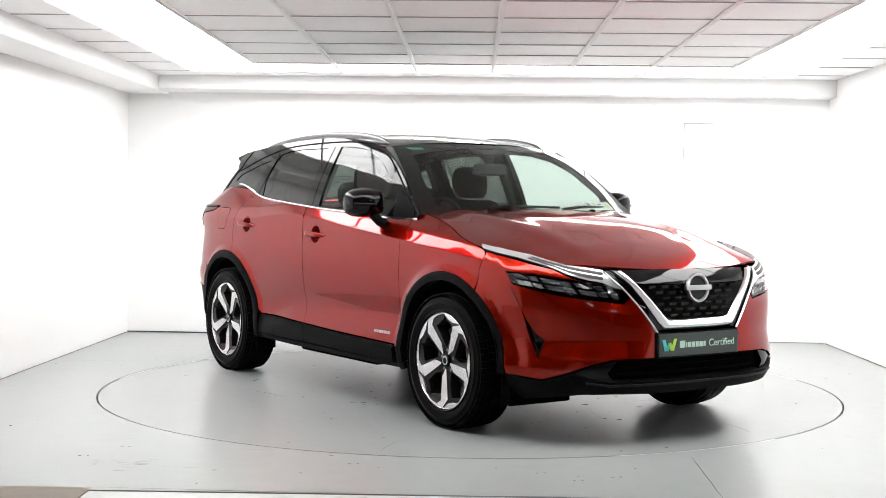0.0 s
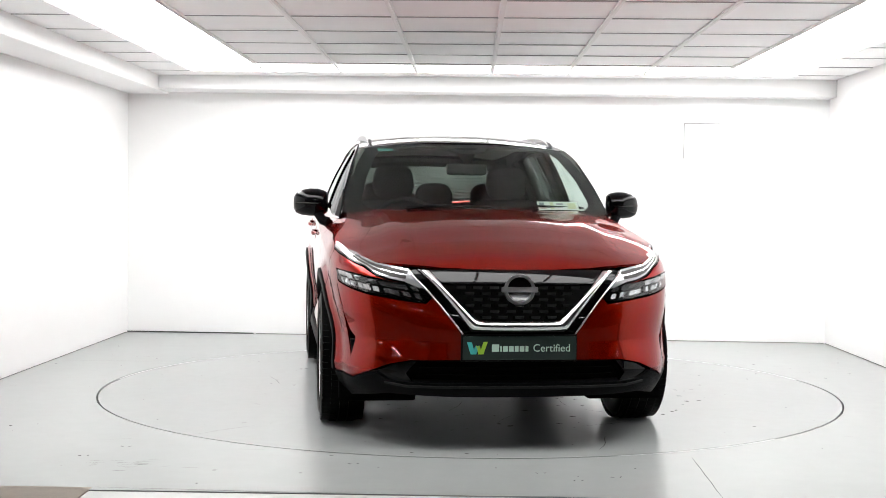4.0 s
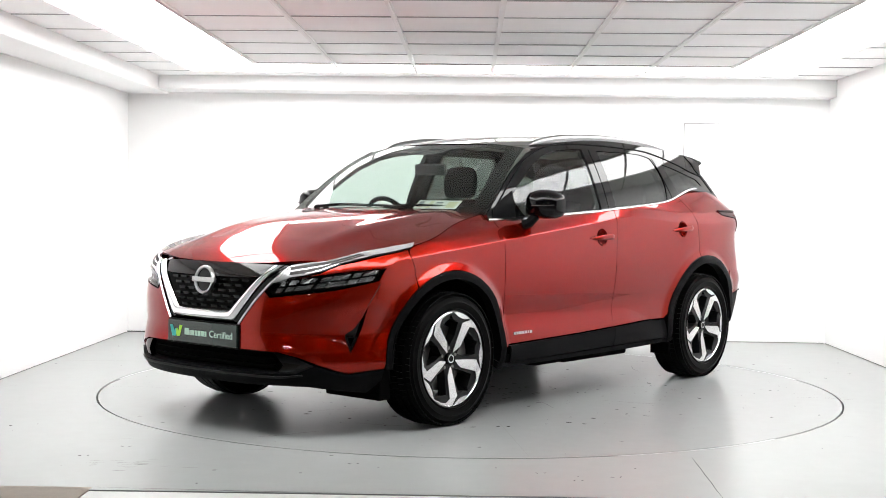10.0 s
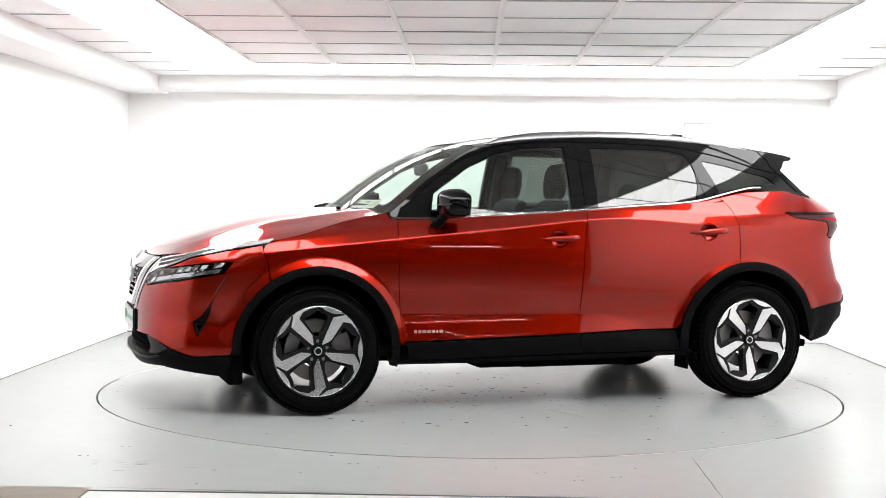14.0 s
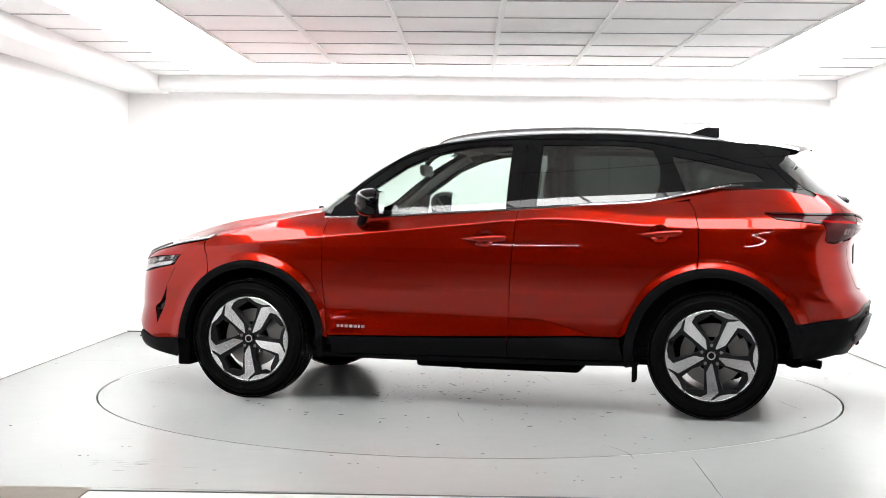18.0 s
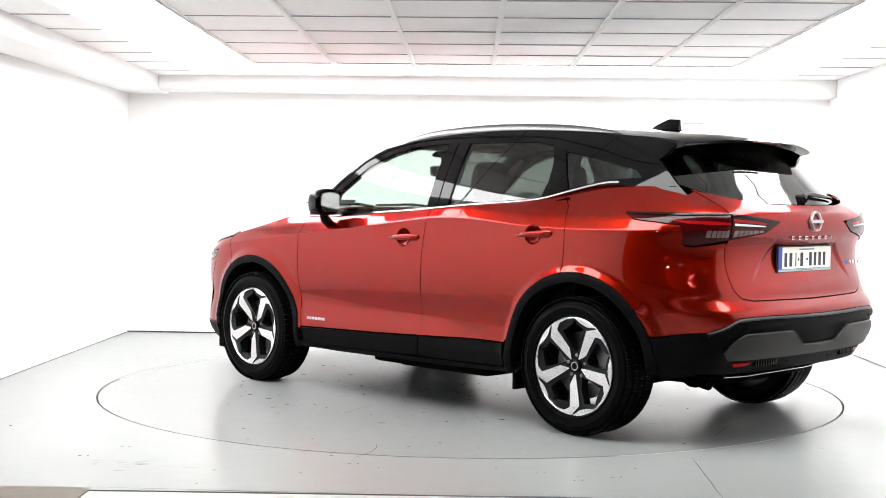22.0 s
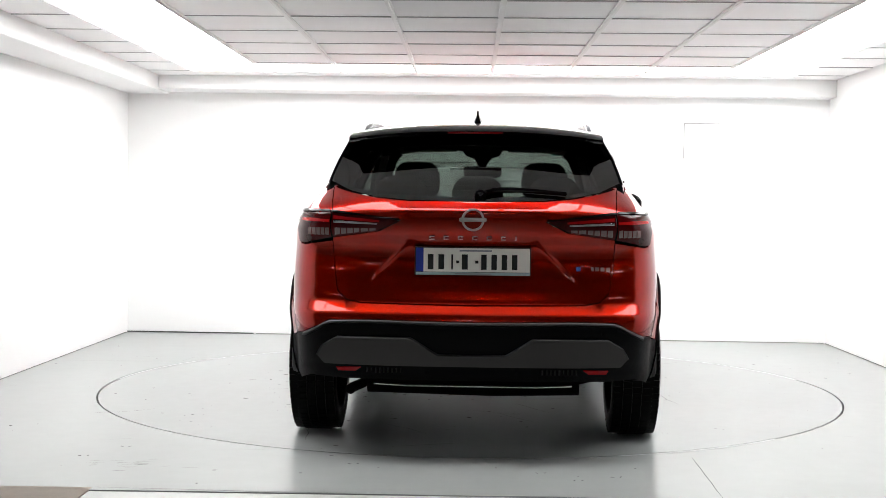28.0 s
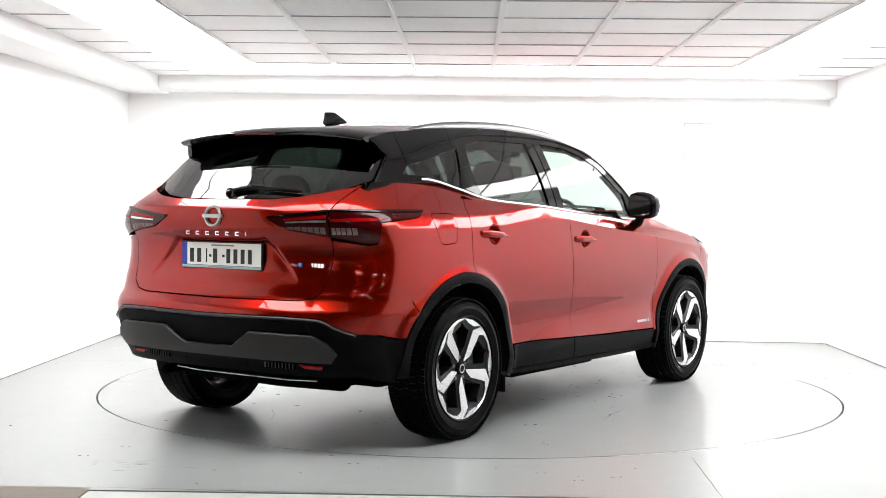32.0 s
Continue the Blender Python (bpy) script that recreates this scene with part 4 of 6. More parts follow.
# grille backing and surround
gr = [F(0, 0.555), F(0.23, 0.556), F(0.27, 0.60), F(0.38, 0.73), F(0.49, 0.846), F(0.3, 0.845), F(0, 0.845)]
grille = panel("grille", whole_front(gr), front_chart, DARKGAP, car, "black honeycomb grille", proud=-0.05, thick=0)
V_IN = [(0.0, 0.608), (0.100, 0.608), (0.190, 0.609), (0.212, 0.624), (0.300, 0.717), (0.366, 0.784), (0.420, 0.842)]
V_MID = [(0.0, 0.560), (0.100, 0.560), (0.226, 0.562), (0.246, 0.584), (0.350, 0.717), (0.424, 0.800), (0.480, 0.846)]
V_OUT = [(0.262, 0.552), (0.300, 0.602), (0.354, 0.672), (0.424, 0.752), (0.478, 0.806), (0.505, 0.842)]


def strip(a, b):
    return [F(*q) for q in a] + [F(*q) for q in b[::-1]]



def rounded_band(a, b, sgns, rise, n_len=14):
    """A band between two lines on the nose with a rounded section."""
    bm = bmesh.new()
    da, db = np.array(a), np.array(b)
    ta, tb = np.linspace(0, 1, len(a)), np.linspace(0, 1, len(b))
    prev = None
    for t in [-i / n_len for i in range(n_len, 0, -1)] + [i / n_len for i in range(n_len + 1)]:
        if len(sgns) == 1 and t < 0:
            continue
        p = (np.interp(abs(t), ta, da[:, 0]), np.interp(abs(t), ta, da[:, 1]))
        q = (np.interp(abs(t), tb, db[:, 0]), np.interp(abs(t), tb, db[:, 1]))
        row = []
        for k in range(9):
            f = k / 8
            y, z = p[0] + (q[0] - p[0]) * f, p[1] + (q[1] - p[1]) * f
            x, py, pz = body(F(y, z)[0], z)
            h = rise * (1 - abs(2 * f - 1) ** 2.2) + 0.002
            m = math.copysign(1, t) if len(sgns) > 1 else sgns[0]
            row.append(bm.verts.new((x + h, m * (py + h * 0.3 * abs(y)), pz)))
        if prev:
            for k in range(8):
                bm.faces.new((prev[k], row[k], row[k + 1], prev[k + 1]))
        prev = row
    bmesh.ops.remove_doubles(bm, verts=bm.verts, dist=0.0005)
    bmesh.ops.recalc_face_normals(bm, faces=bm.faces)
    return bm


part("grille_chrome", rounded_band(V_IN, V_MID, (1, -1), 0.020), CHROME, car, "bright chrome V-shaped grille frame", flat_angle=80)
for sgn in BOTH:
    M = (sgn,)
    panel("grille_trim", strip([(0.228, 0.560)] + V_MID[3:], V_OUT), body, PIANO, car, "gloss black trim strip", mirror=M, proud=-0.004, step=0.03)
    part("grille_outer_chrome", rounded_band(V_OUT, [(y + 0.011, z - 0.005) for y, z in V_OUT], (sgn,), 0.008), CHROME, car, "thin chrome outer grille strip", flat_angle=80)
panel("grille_upper_trim", whole_front([F(0, 0.777), F(0.15, 0.777), F(0.30, 0.779), F(0.362, 0.784), F(0.418, 0.842), F(0.3, 0.8445), F(0, 0.845)]), lambda u, z: (front_chart(u, z)[0] - 0.35 * max(0.0, z - 0.781), *front_chart(u, z)[1:]), PIANO, car, "gloss black upper grille trim", proud=0.002, step=0.014, edge=0.02)


# honeycomb bars of the grille: short slats, row by row
def slat_mesh():
    bm = bmesh.new()
    q = [(0, -0.027, 0.002), (0.012, -0.021, 0.004), (0.012, 0.021, 0.004), (0, 0.027, 0.002), (0, 0.024, -0.006), (0.008, 0.019, -0.006), (0.008, -0.019, -0.006), (0, -0.024, -0.006)]
    v = [bm.verts.new(p) for p in q]
    bk = [bm.verts.new((a - 0.03, b, h * 0.6)) for a, b, h in q]
    for f in ((v[1], v[2], v[5], v[6]), (v[0], v[1], v[6], v[7]), (v[2], v[3], v[4], v[5]), (v[3], v[2], v[1], v[0]), (v[0], v[3], bk[3], bk[0]), (v[7], v[4], bk[4], bk[7])):
        bm.faces.new(f)
    bmesh.ops.recalc_face_normals(bm, faces=bm.faces)
    return bm


first_slat = None
for j in range(6):
    z = 0.628 + j * 0.0275
    w = float(np.interp(z, [0.61, 0.717, 0.784], [0.195, 0.297, 0.362])) + 0.004
    n = int(2 * w / 0.078)
    for i in range(-n, n + 1):
        c = (i + (0.5 if j % 2 else 0.0)) * 0.078
        if abs(c) + 0.022 > w:
            continue
        x = front_chart(math.copysign(F(abs(c), z)[0], c), z)[0] - 0.012 - 0.006 * abs(c)
        if first_slat is None:
            slat = first_slat = part("slat", slat_mesh(), PIANO, grille, "gloss black honeycomb slat", smooth=False)
        else:
            slat = new("slat", first_slat.data)
            slat.parent = grille
        slat.location = (x, c, z)
        slat.scale = (1.0, 1.08, 1.35)
# headlamps
for sgn in BOTH:
    M = (sgn,)
    o = [F(0.414, 0.720), F(0.440, 0.692), F(0.711, 0.731)] + xs([(1.828, 0.779), (1.792, 0.828), (1.939, 0.820)]) + [F(0.696, 0.801), F(0.53, 0.780), F(0.455, 0.752)]
    hl = panel("headlamp", o, body, PIANO, car, "black headlamp with clear lens", mirror=M, proud=-0.035, thick=0, step=0.03)
    part("lens", sheet(o, body, mirror=M, proud=0.002, thick=0.030, step=0.03, edge=0.02, gap=0.002), LENS, hl, "clear lamp lens")
    for k in range(20):
        up, kk = k % 2, k // 2
        f0, f1 = 0.02 + 0.092 * kk + 0.03 * up, 0.02 + 0.092 * kk + 0.03 * up + 0.050 + 0.022 * (kk % 3)
        s0, s1 = o[0][0] + 0.03, o[4][0] - 0.02
        lo = lambda f, up=up: 0.700 + 0.074 * f + 0.031 * up
        cell = [(s0 + (s1 - s0) * f0, lo(f0) + 0.006), (s0 + (s1 - s0) * f1, lo(f1) + 0.006), (s0 + (s1 - s0) * f1 + 0.012, lo(f1) + 0.027), (s0 + (s1 - s0) * f0 + 0.012, lo(f0) + 0.030)]
        csv = sum(q[0] for q in cell) / 4

        def facet(a, b, c=csv, k=k):
            px, py, pz = body(a, b)
            d = (0.30 + 0.25 * (k % 3)) * (a - c) * (1 if k % 2 else -0.6) + 0.5 * (b - 0.75) * (k % 4 - 1.5) * 0.4
            return (px - 0.02 + d * 0.5, py + d * 0.3 - 0.004, pz)

        part("reflector_cell", sheet(cell, facet, mirror=M, step=0.02, thick=0.008), LAMPDEEP, hl, "silver reflector cell")
    drl = [F(0.514, 0.845), F(0.585, 0.858), F(0.655, 0.869)] + xs([(1.857, 0.913), (1.70, 0.939), (1.565, 0.957), (1.60, 0.934), (1.82, 0.898)]) + [F(0.71, 0.856), F(0.658, 0.820), F(0.60, 0.799), F(0.535, 0.787), F(0.470, 0.762), F(0.440, 0.756), F(0.492, 0.808)]
    lb_ = panel("light_blade", drl, body, DRLWHITE, car, "white boomerang-shaped running light", mirror=M, proud=0.003, thick=0.02, step=0.03, edge=0.02)
    upper = [F(0.51, 0.842), F(0.585, 0.858), F(0.655, 0.869), F(0.700, 0.884), X(1.88, 0.905)]
    lower = [F(0.53, 0.789), F(0.60, 0.799), F(0.658, 0.820), F(0.700, 0.848), X(1.86, 0.893)]
    for f0, f1 in ((0.16, 0.42), (0.54, 0.82)):
        mix = lambda f: [(a[0] + (b[0] - a[0]) * f, a[1] + (b[1] - a[1]) * f) for a, b in zip(upper, lower)]
        part("blade_channel", sheet(mix(f0) + mix(f1)[::-1], body, mirror=M, proud=0.0042, step=0.03, thick=0.002), SKID, lb_, "dark channel in the running light")
    part("blade_edge", sheet([F(0.53, 0.782), F(0.60, 0.793), F(0.66, 0.813), F(0.716, 0.852)] + xs([(1.81, 0.893), (1.60, 0.929), (1.60, 0.934), (1.82, 0.898)]) + [F(0.71, 0.857), F(0.658, 0.820), F(0.60, 0.799), F(0.53, 0.787)], body, mirror=M, proud=0.003, step=0.03, thick=0.01), PIANO, lb_, "black lower edge")

# tail: tailgate, lamps, bumpers
def recessed_gate(u, z):
    """The tailgate's skin, sunk round the number plate between two slanting creases."""
    x, y, z = rear_chart(u, z)
    a = abs(y)
    wide = float(np.interp(z, [0.78, 0.80, 0.955, 0.97], [0.47, 0.465, 0.315, 0.30]))
    d = 0.013 * step01(wide + 0.014, wide - 0.014, a) * step01(0.985, 0.962, z) * step01(0.76, 0.90, z)
    lip = 0.012 * math.exp(-((z - 1.128) / 0.012) ** 2) * step01(0.46, 0.25, a)
    return (x + d - lip, y, z)


tg = [R(0, 0.704), R(0.50, 0.708), R(0.57, 0.72), R(0.612, 0.76), R(0.628, 0.85), R(0.638, 0.965), R(0.638, 0.998), R(0.42, 1.030), R(0.325, 1.078), R(0.34, 1.086), R(0.638, 1.116), R(0.650, 1.19), R(0.655, 1.232), R(0.57, 1.206), R(0.45, 1.182), R(0.3, 1.168), R(0, 1.166)]
crisp = []
for i in range(24):
    z = 0.76 + 0.22 * i / 23
    wide = float(np.interp(z, [0.78, 0.80, 0.955, 0.97], [0.47, 0.465, 0.315, 0.30]))
    for off in (-0.034, -0.022, -0.010, 0.0, 0.010, 0.022, 0.034):
        u = ARC[-1] - R(wide + off, z)[0]
        crisp += [(u, z), (-u, z)]
gate = panel("tailgate", whole_rear(tg), recessed_gate, RED, car, "red tailgate with a plate recess", gap=0.001, step=0.025, edge=0.02, folds=crisp)
rb = [R(0, 0.632), R(0.46, 0.637), R(0.64, 0.632), R(0.70, 0.60), R(0.77, 0.565)] + xs([(-1.93, 0.555), (-1.80, 0.53)] + arch(-AXLE, RR_, 157, 141.2, 4) + [(-1.922, 0.968)]) + [R(0.78, 0.962), R(0.6405, 0.984), R(0.630, 0.85), R(0.614, 0.757), R(0.571, 0.717), R(0.50, 0.705), R(0, 0.700)]
panel("rear_bumper", whole_rear(rb), rear_chart, RED, car, gap=0.0015, step=0.035, edge=0.02)
lb = [R(0, 0.628), R(0.46, 0.633), R(0.635, 0.628), R(0.70, 0.595), R(0.77, 0.560)] + xs([(-1.93, 0.55), (-1.795, 0.523)] + arch(-AXLE, RR_, 158, 183, 6) + [(-1.84, 0.33)]) + [R(0.74, 0.362), R(0.6, 0.356), R(0, 0.358)]
low_rear = panel("lower_rear_bumper", whole_rear(lb), rear_chart, CLAD, car, "black plastic lower rear bumper", step=0.04, edge=0.025, thick=0.06)


def ledge(top, fall, out, name, label, parent):
    """A bevelled edge along the upper rim of a bumper piece: rows from the middle outwards."""
    bm = bmesh.new()
    pts = top + [(-y, z) for y, z in top[1:]]
    pts.sort()
    prev = None
    for y, z in pts:
        u = ARC[-1] - R(abs(y), z)[0]
        row = []
        for k, (dz, dx) in enumerate(((0.001, -0.002), (0.0, out * 0.5), (-fall * 0.5, out), (-fall, out * 1.05), (-fall * 1.3, 0.0))):
            x, py, pz = rear_chart(math.copysign(u, y) if y else 0.0, z)
            n = Vector((-1, py * 0.9, 0)).normalized() if abs(py) < 0.7 else Vector((-0.6, math.copysign(0.8, py), 0))
            row.append(bm.verts.new((x + n.x * dx, py + n.y * dx, pz + dz)))
        if prev:
            for k in range(4):
                bm.faces.new((prev[k], row[k], row[k + 1], prev[k + 1]))
        prev = row
    bmesh.ops.recalc_face_normals(bm, faces=bm.faces)
    # Glossier strip added to draw the highlight line along the rim.
    part(name, bm, mat("highlight_edge_black", (0.012, 0.012, 0.012), 0.3, spec=0.4), parent, label, flat_angle=70)


LTOP = [(0.0, 0.629), (0.1, 0.630), (0.2, 0.631), (0.3, 0.632), (0.46, 0.634), (0.55, 0.632), (0.635, 0.628), (0.67, 0.615), (0.70, 0.596), (0.735, 0.58), (0.77, 0.562)]
ledge(LTOP, 0.012, 0.010, "bumper_ledge", "black upper edge, glossier for its highlight line", low_rear)
STOP = [(0.0, 0.483), (0.07, 0.4835), (0.150, 0.484), (0.21, 0.522), (0.268, 0.559), (0.36, 0.559), (0.48, 0.558), (0.605, 0.557), (0.64, 0.537), (0.672, 0.516), (0.698, 0.471)]
ledge(STOP, 0.006, 0.016, "skid_edge", "black edge of the skid panel, glossier for its highlight line", low_rear)
sk = [R(0, 0.482), R(0.150, 0.484), R(0.268, 0.558), R(0.605, 0.556), R(0.672, 0.515), R(0.698, 0.470), R(0.665, 0.433), R(0, 0.435)]
panel("skid_plate", whole_rear(sk), rear_chart, SKID, car, "dark grey rear skid panel", proud=0.014, thick=0.03, step=0.035, edge=0.02)
for sgn in BOTH:
    M = (sgn,)
    o = xs([(-1.60, 1.118), (-1.905, 1.114)]) + [R(0.6415, 1.116), R(0.6415, 1.000), R(0.78, 0.970)] + xs([(-1.912, 0.975), (-1.905, 1.067), (-1.66, 1.090)])
    tl = panel("tail_lamp", o, body, LENSDARK, car, "smoked red wraparound tail lamp", mirror=M, gap=0.001, proud=0.004, step=0.03, edge=0.02)
    part("light_bar", sheet(xs([(-1.86, 1.088), (-1.93, 1.086)]) + [R(0.652, 1.080), R(0.652, 1.068)] + xs([(-1.94, 1.072)]), body, mirror=M, proud=0.006, step=0.02, thick=0.004), LENSRED, tl, "red light bar")
    for y0, y1 in ((0.655, 0.672), (0.676, 0.693), (0.697, 0.714), (0.718, 0.735), (0.739, 0.756)):
        part("lamp_cell", sheet([R(y0, 1.044), R(y1, 1.043), R(y1, 1.012), R(y0, 1.010)], body, mirror=M, proud=0.005, step=0.02, thick=0.004), LAMPCELL, tl, "pale clear lamp cell")
    part("top_blade", sheet(xs([(-1.60, 1.121), (-1.905, 1.121)]) + [R(0.648, 1.122), R(0.648, 1.114)] + xs([(-1.905, 1.111), (-1.64, 1.113)]), body, mirror=M, proud=0.010, step=0.03, thick=0.012), PIANO, tl, "black lamp top blade")
    o = [R(0.637, 1.114), R(0.345, 1.084), R(0.33, 1.076), R(0.425, 1.032), R(0.637, 1.0)]
    tl = part("tailgate_lamp", sheet(o, body, mirror=M, gap=0.002, proud=0.004, step=0.03, edge=0.02), LENSDARK, gate, "smoked red lamp on the tailgate", flat_angle=50)
    part("light_bar", sheet([R(0.632, 1.077), R(0.43, 1.066), R(0.43, 1.060), R(0.632, 1.066)], body, mirror=M, proud=0.006, step=0.02, thick=0.004), LAMPDEEP, car, "bright light bar of the tailgate lamp")
    part("light_bar", sheet([R(0.632, 1.098), R(0.42, 1.078), R(0.42, 1.070), R(0.632, 1.082)], body, mirror=M, proud=0.005, step=0.02, thick=0.004), LENSRED, car, "red light bar of the tailgate lamp")
    for y0, y1 in ((0.602, 0.626), (0.572, 0.597), (0.542, 0.567), (0.512, 0.537), (0.472, 0.505), (0.436, 0.466)):
        part("lamp_cell", sheet([R(y0, 1.044), R(y1, 1.044), R(y1, 1.012 + 0.12 * (0.626 - y1)), R(y0, 1.012 + 0.12 * (0.626 - y0))], body, mirror=M, proud=0.005, step=0.02, thick=0.004), LAMPCELL, car, "pale clear cell of the tailgate lamp")
    part("top_blade", sheet([R(0.638, 1.120), R(0.33, 1.088), R(0.33, 1.080), R(0.638, 1.110)], body, mirror=M, proud=0.010, step=0.03, thick=0.012), PIANO, car, "black tailgate lamp blade")
    o = [R(0.615, 0.412), R(0.50, 0.416), R(0.525, 0.398), R(0.605, 0.396)]
    panel("reflector", o, body, LENSRED, car, "red rear reflector", mirror=M, proud=0.006, step=0.03)

# glasshouse
PZ = [1.10, 1.16, 1.22, 1.28, 1.34, 1.40, 1.45, 1.485]
apil = [(a_pillar(z), z) for z in PZ]
roofline = [(x, roof_edge(x)[1]) for x in (0.30, 0.15, 0.0, -0.2, -0.5, -0.8, -1.1, -1.3, -1.45, -1.6, -1.70)]
apil = [q for q in apil if q[1] < roofline[0][1] - 0.005]
dpil = [(d_pillar(z), z) for z in (1.43, 1.38, 1.32, 1.26, 1.21)]
FGLASS = [(0.672, 1.088), (0.645, 1.215), (0.565, 1.272), (0.419, 1.372), (0.257, 1.443), (0.094, 1.480), (-0.07, 1.494), (-0.188, 1.498), (-0.178, 1.128), (0.1, 1.112), (0.4, 1.094)]
RGLASS = [(-0.365, 1.494), (-0.56, 1.495), (-0.72, 1.495), (-0.883, 1.488), (-0.985, 1.468), (-1.03, 1.38), (-1.035, 1.28), (-1.01, 1.196), (-0.87, 1.180), (-0.6, 1.162), (-0.352, 1.142)]
QGLASS = [(-1.10, 1.432), (-1.25, 1.405), (-1.422, 1.364), (-1.545, 1.338), (-1.60, 1.295), (-1.45, 1.288), (-1.3, 1.262), (-1.17, 1.232), (-1.085, 1.215)]
frame_outline = apil + roofline + dpil + [(x, BELT(x) + (0.002 if x > -1.45 else -0.015)) for x in (-1.8, -1.7, -1.6, -1.45, -1.3, -1.15, -1.0, -0.8, -0.5, -0.2, 0.1, 0.4, 0.7, 0.9)]
for sgn in BOTH:
    M = (sgn,)
    panel("side_frame", frame_outline, cabin, BLACKPAINT, car, "gloss black pillars and window frames", holes=(FGLASS, RGLASS, QGLASS), mirror=M, step=0.05, edge=0.03, thick=0.03)
    panel("front_window", FGLASS, cabin, GLASSCLEAR, car, "clear green-tinted side window", mirror=M, gap=-0.004, proud=-0.004, thick=0.004)
    panel("rear_window", RGLASS, cabin, GLASSDARK, car, "dark privacy side window", mirror=M, gap=-0.004, proud=-0.004, thick=0.004)
    panel("quarter_window", QGLASS, cabin, GLASSDARK, car, "dark privacy quarter window", mirror=M, gap=-0.004, proud=-0.004, thick=0.004)
    # belt chrome
    bm = bmesh.new()
    prev = None
    for i in range(41):
        x = 0.90 - 2.38 * i / 40
        z = BELT(x)
        y = max(side_y(x, z - 0.002), cabin(x, z)[1])
        row = [bm.verts.new((x, sgn * (y + dy), z + dz)) for dy, dz in ((0.002, -0.006), (0.006, -0.002), (0.005, 0.006), (-0.02, 0.009))]
        if prev:
            for k in range(3):
                vs = (prev[k], row[k], row[k + 1], prev[k + 1])
                bm.faces.new(vs if sgn < 0 else vs[::-1])
        prev = row
    bmesh.ops.recalc_face_normals(bm, faces=bm.faces)
    part("belt_trim", bm, CHROME, car, "bright chrome window-line trim")

ws = [(0, 1.075), (0.35, 1.080), (0.60, 1.09)] + [(cabin(x, z)[1], z) for x, z in apil]
top_y, top_z = roof_edge(0.30)
ws += [(top_y - 0.005, top_z), (0.40, 1.518), (0.2, 1.528), (0.0, 1.530)]
WSFULL = ws + [(-y, z) for y, z in ws[::-1]][1:-1]
wsg = panel("windscreen", WSFULL, screen, GLASSCLEAR, car, "green-tinted windscreen with a black edge band", thick=0.004, step=0.05, gap=0.004)
hole = [(0, 1.118), (0.35, 1.122), (0.62, 1.132), (0.655, 1.16), (0.615, 1.30), (0.55, 1.43), (0.50, 1.478), (0.30, 1.492), (0.13, 1.495), (0.11, 1.46), (0.05, 1.45), (0, 1.45)]
part("edge_band", sheet(WSFULL, screen, holes=(rounded(hole + [(-y, z) for y, z in hole[::-1]][1:-1], 0.02),), proud=-0.006, thick=0.0, step=0.05, gap=0.006), PIANO, wsg, "black ceramic edge band")


def roof_outline():
    xsr = [0.33, 0.2, 0.0, -0.3, -0.6, -0.9, -1.2, -1.45, -1.62]
    return [(x, roof_edge(min(x, 0.30))[0]) for x in xsr]


ro = roof_outline()
panel("roof", [(0.36, 0.0), (0.355, 0.3)] + ro + [(-1.66, 0.3), (-1.67, 0.0), (-1.66, -0.3)] + [(x, -y) for x, y in ro[::-1]] + [(0.355, -0.3)], roof, BLACKPAINT, car, "gloss black roof", step=0.06, thick=0.03)
rg = [(0, 1.168), (0.3, 1.172), (0.45, 1.186), (0.58, 1.215)] + [(cabin(d_pillar(z), z)[1] - 0.01, z) for z in (1.26, 1.32, 1.38, 1.43)] + [(0.45, 1.485), (0.2, 1.50), (0, 1.503)]
rws = panel("rear_windscreen", rg + [(-y, z) for y, z in rg[::-1]][1:-1], rear_screen, GLASSDARK, gate, "dark privacy rear window", thick=0.004, step=0.05)


rh = [(0, 1.195), (0.42, 1.207), (0.575, 1.236), (0.51, 1.405), (0.3, 1.432), (0, 1.436)]
RGFULL = rg + [(-y, z) for y, z in rg[::-1]][1:-1]
part("edge_band", sheet(RGFULL, rear_screen, holes=(rounded(rh + [(-y, z) for y, z in rh[::-1]][1:-1], 0.02),), proud=-0.006, thick=0.0, step=0.05, gap=0.004), PIANO, car, "black edge band of the rear window")
for k in range(7):
    z = 1.22 + 0.022 * k
    part("heater_wire", sheet([(-0.46, z), (0.46, z), (0.46, z + 0.0015), (-0.46, z + 0.0015)], rear_screen, proud=-0.005, thick=0.0, step=0.2, edge=0.1), CABIN, car, "fine rear-window heater wire")


# side fins of the spoiler, down along the rear window
FIN = [(x, roof_edge(x)[1] - 0.003) for x in (-1.53, -1.60, -1.67, -1.71, -1.735)] + [(-1.728, 1.450), (-1.705, 1.430), (-1.69, 1.405)]
FIN += [(d_pillar(z) + 0.010, z) for z in (1.38, 1.34, 1.30, 1.27, 1.252)] + [(d_pillar(z) + 0.050, z) for z in (1.250, 1.27, 1.30, 1.34, 1.38, 1.41)] + [(-1.585, 1.445), (-1.555, 1.470)]
for sgn in BOTH:
    panel("spoiler_fin", FIN, cabin, BLACKPAINT, car, "gloss black side fin of the spoiler", mirror=(sgn,), proud=0.004, thick=0.030, step=0.03, edge=0.015)


